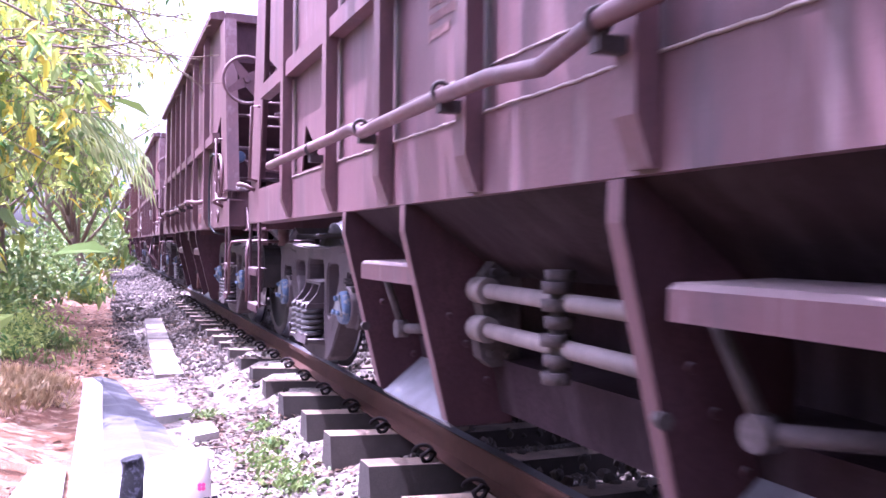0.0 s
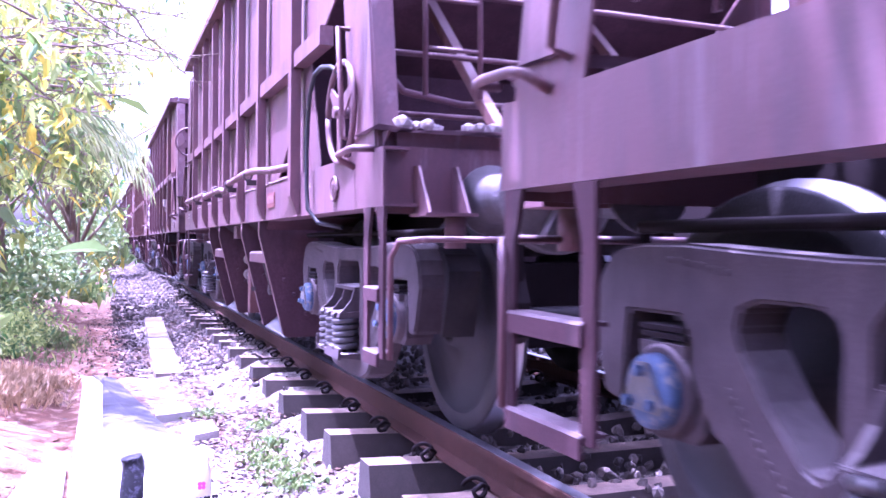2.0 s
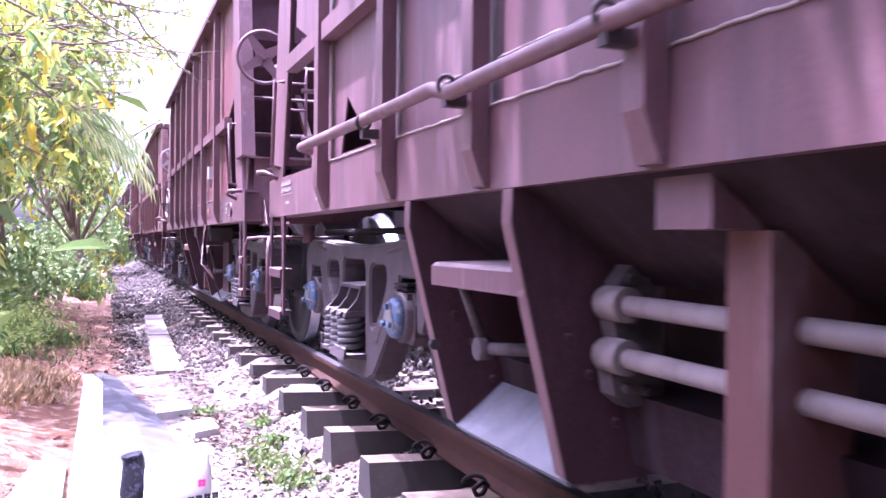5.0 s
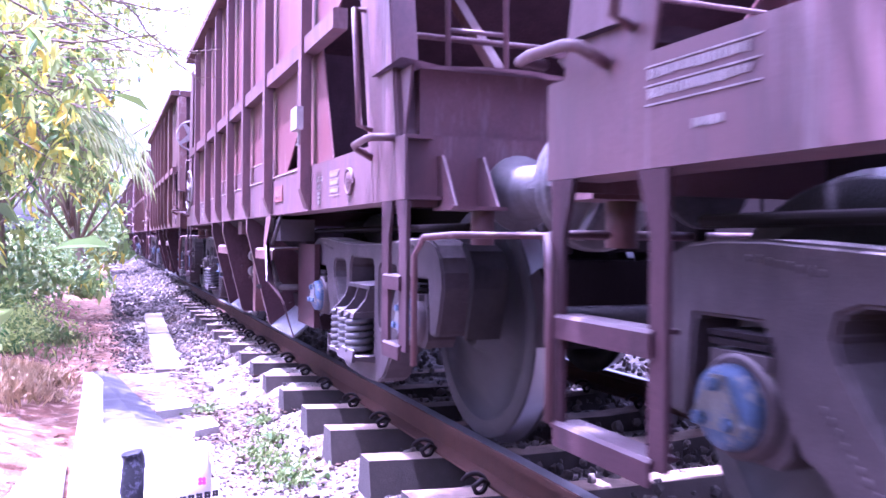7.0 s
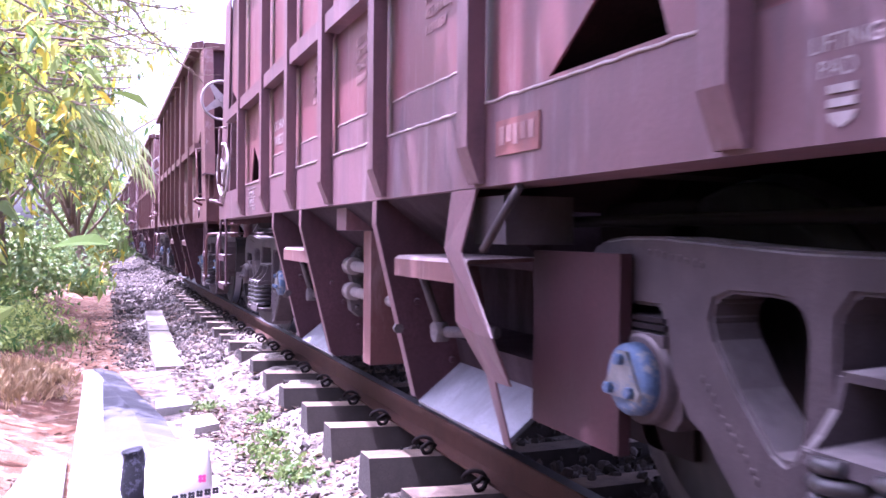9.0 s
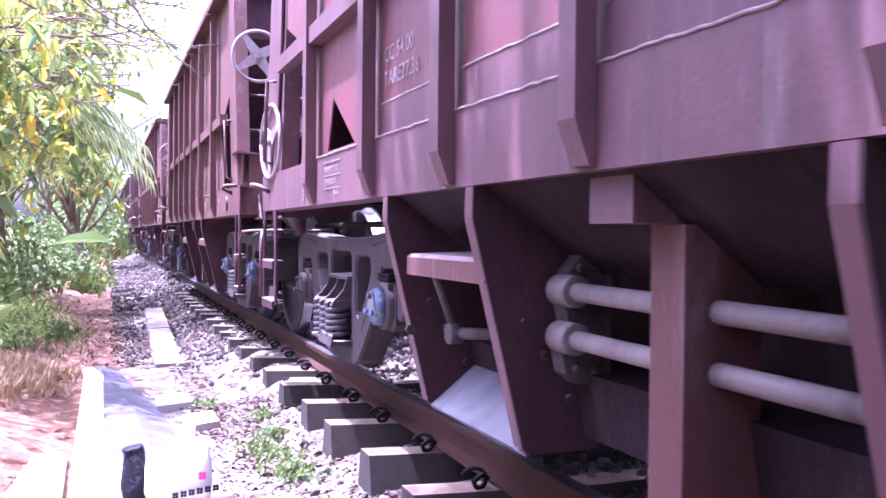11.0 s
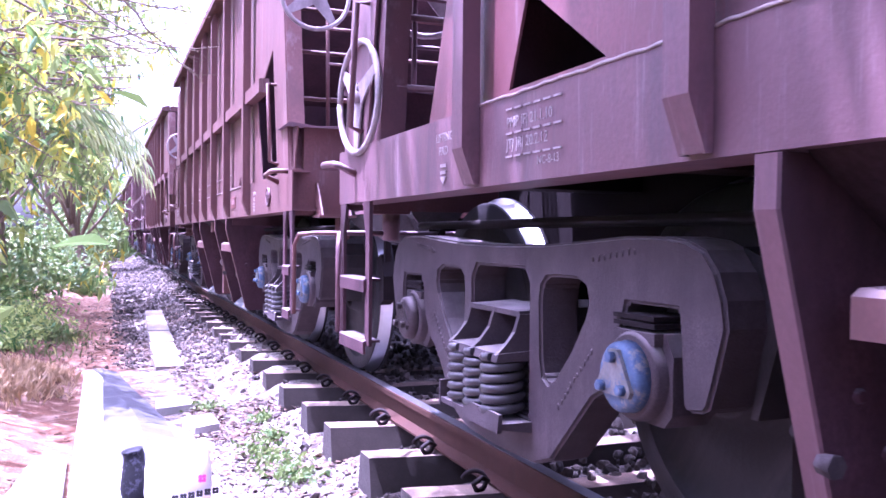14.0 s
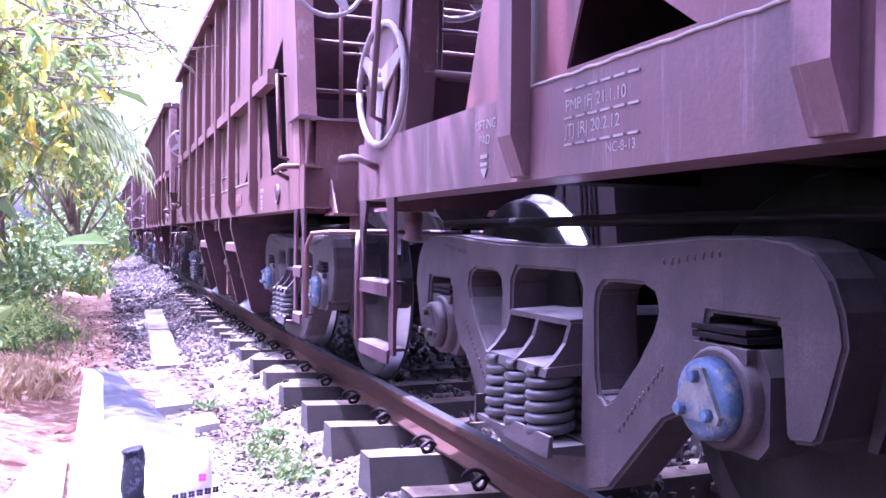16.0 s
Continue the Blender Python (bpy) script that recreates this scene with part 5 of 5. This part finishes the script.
def litter():
    """Fallen leaves: thick between the block and the sleeper ends, thin on the path."""
    r = random.Random(52)
    V, F = [], []
    spots = [(r.uniform(-2.7, -0.5), 3.0 + r.random() ** 1.4 * 14) for _ in range(2400)]
    heaps = [(r.uniform(-1.05, -0.45), r.uniform(3.0, 8.4)) for _ in range(26)] + [(r.uniform(-1.3, -0.4), r.uniform(8.6, 15)) for _ in range(26)]
    for cx, cy in heaps:
        spots += [(r.gauss(cx, 0.10), r.gauss(cy, 0.20)) for _ in range(75)]
    for x, y in spots:
        if -1.84 < x < -1.1 and y < 8.5 or x < -1.84 and r.random() < 0.8 or x > -0.36:
            continue
        a = r.uniform(0, 6.28)
        ln = r.uniform(0.025, 0.07)
        leaf_blade(V, F, Vector((x, y, ground_z(x, y) + r.uniform(0.006, 0.022))), Vector((math.cos(a), math.sin(a), r.uniform(0, 0.35))), (rvec(r) * 0.4 + Vector((0, 0, 1))).normalized(), ln, ln * 0.45, 0.1)
    m = leaf_mat("dead_leaf", (0.022, 0.012, 0.008), (0.13, 0.075, 0.045), 0.1)
    tagged(leaf_mesh("leaf_litter", V, F, m), "dry brown fallen leaves on soil and gravel", "leaf litter", kind="stuff")


litter()
# added unseen trees and scrub close the camera's side of the track against skylight
for k, (x, y) in enumerate(((-5.2, 5.0), (-5.0, 1.0), (-5.4, -3.0), (-4.4, -7.0), (-1.6, -9.0))):
    tree("broadleaf_tree", "unseen dense dark-green tree added to block sky light", 60 + k, (x, y, 0), (0.2, 0, 0), 3.6, 0.13, ((x - 0.3, y, 1.9), (1.5, 2.4, 1.2)), 24, 17, 0.20, M_SHRUB, 0.05, sub=6)
shrub("unseen_hedge", "unseen thick green scrub added to block low sky light", 34, [(-4.3 - 0.4 * (i % 3), -8 + 1.1 * i, 1.7) for i in range(14)] + [(-3.6 + 0.9 * i, -7.5, 1.6) for i in range(5)], 330, 0.24, 1.1, M_SHRUB, 0.5)
tree("sapling_tree", "slender roadside tree with long drooping yellow-green leaves", 11, (-3.0, 11.8, 0), (0.1, 0.2, 0), 3.4, 0.07, ((-2.9, 9.8, 3.0), (1.0, 1.9, 1.3)), 32, 13, 0.155, M_LEAF, 0.28, sub=6)
tree("sapling_tree", "leafy tree with pale broad leaves hanging over the path", 12, (-3.7, 14.5, 0), (0.4, 0, 0), 4.6, 0.09, ((-3.1, 15.0, 3.2), (1.5, 2.4, 2.0)), 28, 14, 0.19, M_LEAF, 0.2, sub=6)
tree("leaning_tree", "tree with a leaning dark trunk and thin crown", 13, (-2.05, 28.0, 0), (-0.9, 0.2, 0), 3.0, 0.16, ((-2.9, 28.5, 5.2), (2.4, 3.0, 2.0)), 24, 10, 0.30, M_LEAF, 0.1, sub=5)
tree("broadleaf_tree", "bushy green tree behind the path", 14, (-4.6, 23.0, 0), (0.2, 0, 0), 4.2, 0.14, ((-4.6, 23.0, 4.4), (2.2, 3.0, 2.6)), 26, 11, 0.30, M_LEAF, 0.15, sub=5)
tree("broadleaf_tree", "tall pale green tree far along the track", 15, (-4.0, 42.0, 0), (0, 0, 0), 6.0, 0.2, ((-4.0, 42.0, 6.5), (3.2, 4.0, 4.0)), 26, 12, 0.5, M_LEAF, 0.1, sub=5)
tree("broadleaf_tree", "hazy tree at the end of the cutting", 16, (-2.4, 62.0, 0), (0, 0, 0), 5.0, 0.2, ((-3.4, 62.0, 5.0), (3.6, 4.0, 3.6)), 24, 12, 0.6, M_LEAF, 0.1, sub=5)
tree("broadleaf_tree", "dense green tree on the bank", 17, (-6.5, 17.0, 0), (0, 0, 0), 5.0, 0.16, ((-6.0, 17.5, 4.4), (2.8, 3.4, 3.2)), 30, 11, 0.30, M_LEAF, 0.1, sub=5)
palm(21, (-3.3, 16.5), 3.2, 19, 2.9)
palm(22, (-5.2, 33.0), 4.4, 14, 3.0)

# crowns out of view, added to shade the near train and trackside
tree("overhead_tree", "unseen leafy tree whose crown is added to shade the near track", 18, (-4.2, -2.6, 0), (1.6, 2.2, 0), 5.0, 0.16, ((-1.95, 2.4, 6.1), (1.5, 3.0, 0.8)), 40, 12, 0.24, M_LEAF, 0.1, sub=6)
tree("overhead_tree", "unseen dense leafy tree added to shade the trackside behind", 26, (-4.6, -4.6, 0), (1.4, 2.0, 0), 5.0, 0.16, ((-2.9, -0.4, 6.2), (1.5, 1.9, 0.8)), 40, 13, 0.30, M_LEAF, 0.1, sub=6)
tree("sapling_tree", "young tree with large drooping leaves and yellow leaf tips", 19, (-3.3, 8.2, 0), (0.5, 0.2, 0), 2.6, 0.05, ((-2.72, 7.7, 2.35), (0.75, 1.0, 0.95)), 30, 9, 0.135, M_LEAF, 0.35, sub=5)

tree("overhanging_tree", "pale feathery tree crown hanging towards the wagons", 23, (-4.2, 13.0, 0), (0.7, 0, 0), 4.6, 0.09, ((-1.85, 12.2, 3.9), (0.9, 1.5, 1.0)), 28, 13, 0.15, M_LEAF, 0.22, sub=6)

tree("feathery_tree", "pale feathery canopy leaning over the path", 24, (-4.4, 15.5, 0), (0.9, 0, 0), 5.0, 0.09, ((-1.55, 14.2, 4.5), (0.8, 1.8, 0.8)), 18, 10, 0.17, M_LEAF_P, 0.1, sub=6)
tree("sapling_tree", "young tree with large drooping green and yellow leaves", 25, (-2.95, 6.9, 0), (0.3, 0, 0), 2.2, 0.04, ((-2.18, 6.75, 1.95), (0.5, 0.55, 0.85)), 20, 7, 0.14, M_LEAF, 0.3, sub=4)


def twigs():
    t = thing("bare_branch", "thin bare twigs reaching across towards the track", "branch")
    r = random.Random(8)
    bm = B()
    for k in range(14):
        a = Vector((-3.1 + r.uniform(-0.3, 0.2), 8.4 + r.uniform(-0.6, 0.8), 2.55 + r.uniform(-0.3, 0.75)))
        b = a + Vector((r.uniform(1.3, 2.35), r.uniform(-0.2, 0.5), r.uniform(-0.25, 0.2)))
        m1 = a.lerp(b, 0.35) + Vector((0, 0, r.uniform(-0.12, 0.1)))
        m2 = a.lerp(b, 0.7) + Vector((0, 0, r.uniform(-0.15, 0.06)))
        tube(bm, [a, m1, m2, b], [0.013, 0.010, 0.007, 0.003], 5)
        c = m2 + Vector((r.uniform(0.2, 0.5), 0.1, r.uniform(-0.4, 0.3)))
        tube(bm, [m1, m2.lerp(c, 0.4), c], [0.008, 0.006, 0.003], 4)
    # longer ones that reach out in front of the wagons
    for a, b, sag in (((-2.5, 6.8, 2.35), (-1.83, 6.9, 1.82), 0.02), ((-2.1, 6.8, 2.9), (-0.87, 6.6, 2.34), 0.22), ((-1.9, 7.0, 2.78), (-0.9, 7.0, 2.69), 0.03), ((-1.65, 7.0, 2.85), (-0.93, 7.0, 2.13), 0.03), ((-2.3, 7.0, 2.40), (-0.89, 7.0, 2.66), 0.10), ((-2.4, 6.6, 2.62), (-1.2, 6.9, 2.30), 0.08)):
        a, b = Vector(a), Vector(b)
        pts = [a.lerp(b, q / 7) + Vector((r.uniform(-0.02, 0.02), 0, r.uniform(-0.012, 0.012) - sag * 4 * q / 7 * (1 - q / 7))) for q in range(8)]
        tube(bm, pts, [0.011, 0.010, 0.009, 0.008, 0.007, 0.006, 0.0045, 0.003], 5)
        for q in (2, 4, 5):
            tube(bm, [pts[q], pts[q] + Vector((r.uniform(0.1, 0.2), 0, r.uniform(-0.14, 0.12))), pts[q] + Vector((r.uniform(0.25, 0.4), 0, r.uniform(-0.25, 0.2)))], [0.006, 0.004, 0.002], 4)
    tube(bm, [(-3.0, 11.6, 1.8), (-3.05, 10, 2.5), (-3.1, 8.4, 2.7)], [0.03, 0.025, 0.016], 6)
    part("twig", bm, M_BARK, t)


twigs()
shrub("undergrowth", "dense low green undergrowth along the path", 31, [(-3.0, 12.6, 1.0), (-3.5, 11.2, 1.1), (-3.3, 14.5, 1.2), (-2.9, 16.5, 0.9), (-3.8, 17.5, 1.5), (-2.6, 19.5, 0.8), (-3.2, 21.5, 1.3), (-2.7, 24, 1.0), (-3.6, 27, 1.5), (-2.6, 31, 1.2), (-2.9, 36, 1.8), (-2.2, 46, 1.6), (-4.5, 13, 1.6), (-4.4, 10.2, 1.5), (-5.4, 14.5, 2.0)], 420, 0.15, 0.95, M_SHRUB)
shrub("bush", "broad-leaved bush beside the ballast", 32, [(-1.95, 19.5, 0.7), (-2.15, 20.5, 0.8), (-1.75, 20.5, 0.5)], 260, 0.20, 0.8, M_WEED, 0.3)
shrub("far_bank", "pale green bushes along the far track", 33, [(-2.0 - 0.3 * (i % 3), 40 + 5 * i, 2.4) for i in range(9)], 300, 0.45, 1.1, M_WEED, 0.6)
shrub("bush", "small pale-leaved bush on the red bank", 35, [(-2.6, 9.6, 0.55), (-2.45, 10.6, 0.6), (-2.55, 11.6, 0.65), (-2.75, 12.4, 0.7), (-2.9, 9.0, 0.6)], 700, 0.075, 0.55, M_LEAF, 0.35)
grass("dry_grass", "straw-coloured dry grass clump on the red bank", 41, [(-2.35, 7.4, 0.16), (-2.5, 8.0, 0.2), (-2.2, 8.3, 0.12), (-2.6, 7.0, 0.15)], 1500, 0.17, M_DRY, 0.0026)
grass("grass", "short pale grass on the bank", 42, [(-2.4, 10.8, 0.25), (-2.5, 12.2, 0.25), (-2.2, 11.6, 0.2), (-2.7, 9.8, 0.3)], 700, 0.13, M_WEED, 0.004)
shrub("weed", "small green weeds between gravel and sleeper ends", 43, [(-0.72, 4.75, 0.42), (-0.80, 5.1, 0.3), (-0.66, 5.35, 0.3), (-0.70, 4.45, 0.35), (-0.95, 6.6, 0.25), (-0.62, 5.9, 0.2), (-0.3, 6.1, 0.12)], 520, 0.05, 0.22, M_WEED, 0.22)


def motions():
    """The train draws in along the track, slows and stops; its wheels roll with it."""
    for i, w in enumerate(wagons):
        y0 = CENTRE + (i - 2) * PITCH
        w.scale = (KW, KW, KW)
        walk(w, [(t, pose(WX, KW * (y0 + s), WZ)) for t, s in TRAVEL])
        times = [k * 0.25 for k in range(65)]
        ts, ss = [t for t, _ in TRAVEL], [s for _, s in TRAVEL]
        for k, ws in enumerate([o for o in w.children if o.name.startswith("wheelset")]):
            at = ws.matrix_basis.translation.copy()
            walk(ws, [(t, pose(*at) @ Matrix.Rotation(float(np.interp(t, ts, ss)) / WHEEL_R + k, 4, "X")) for t in times])


motions()
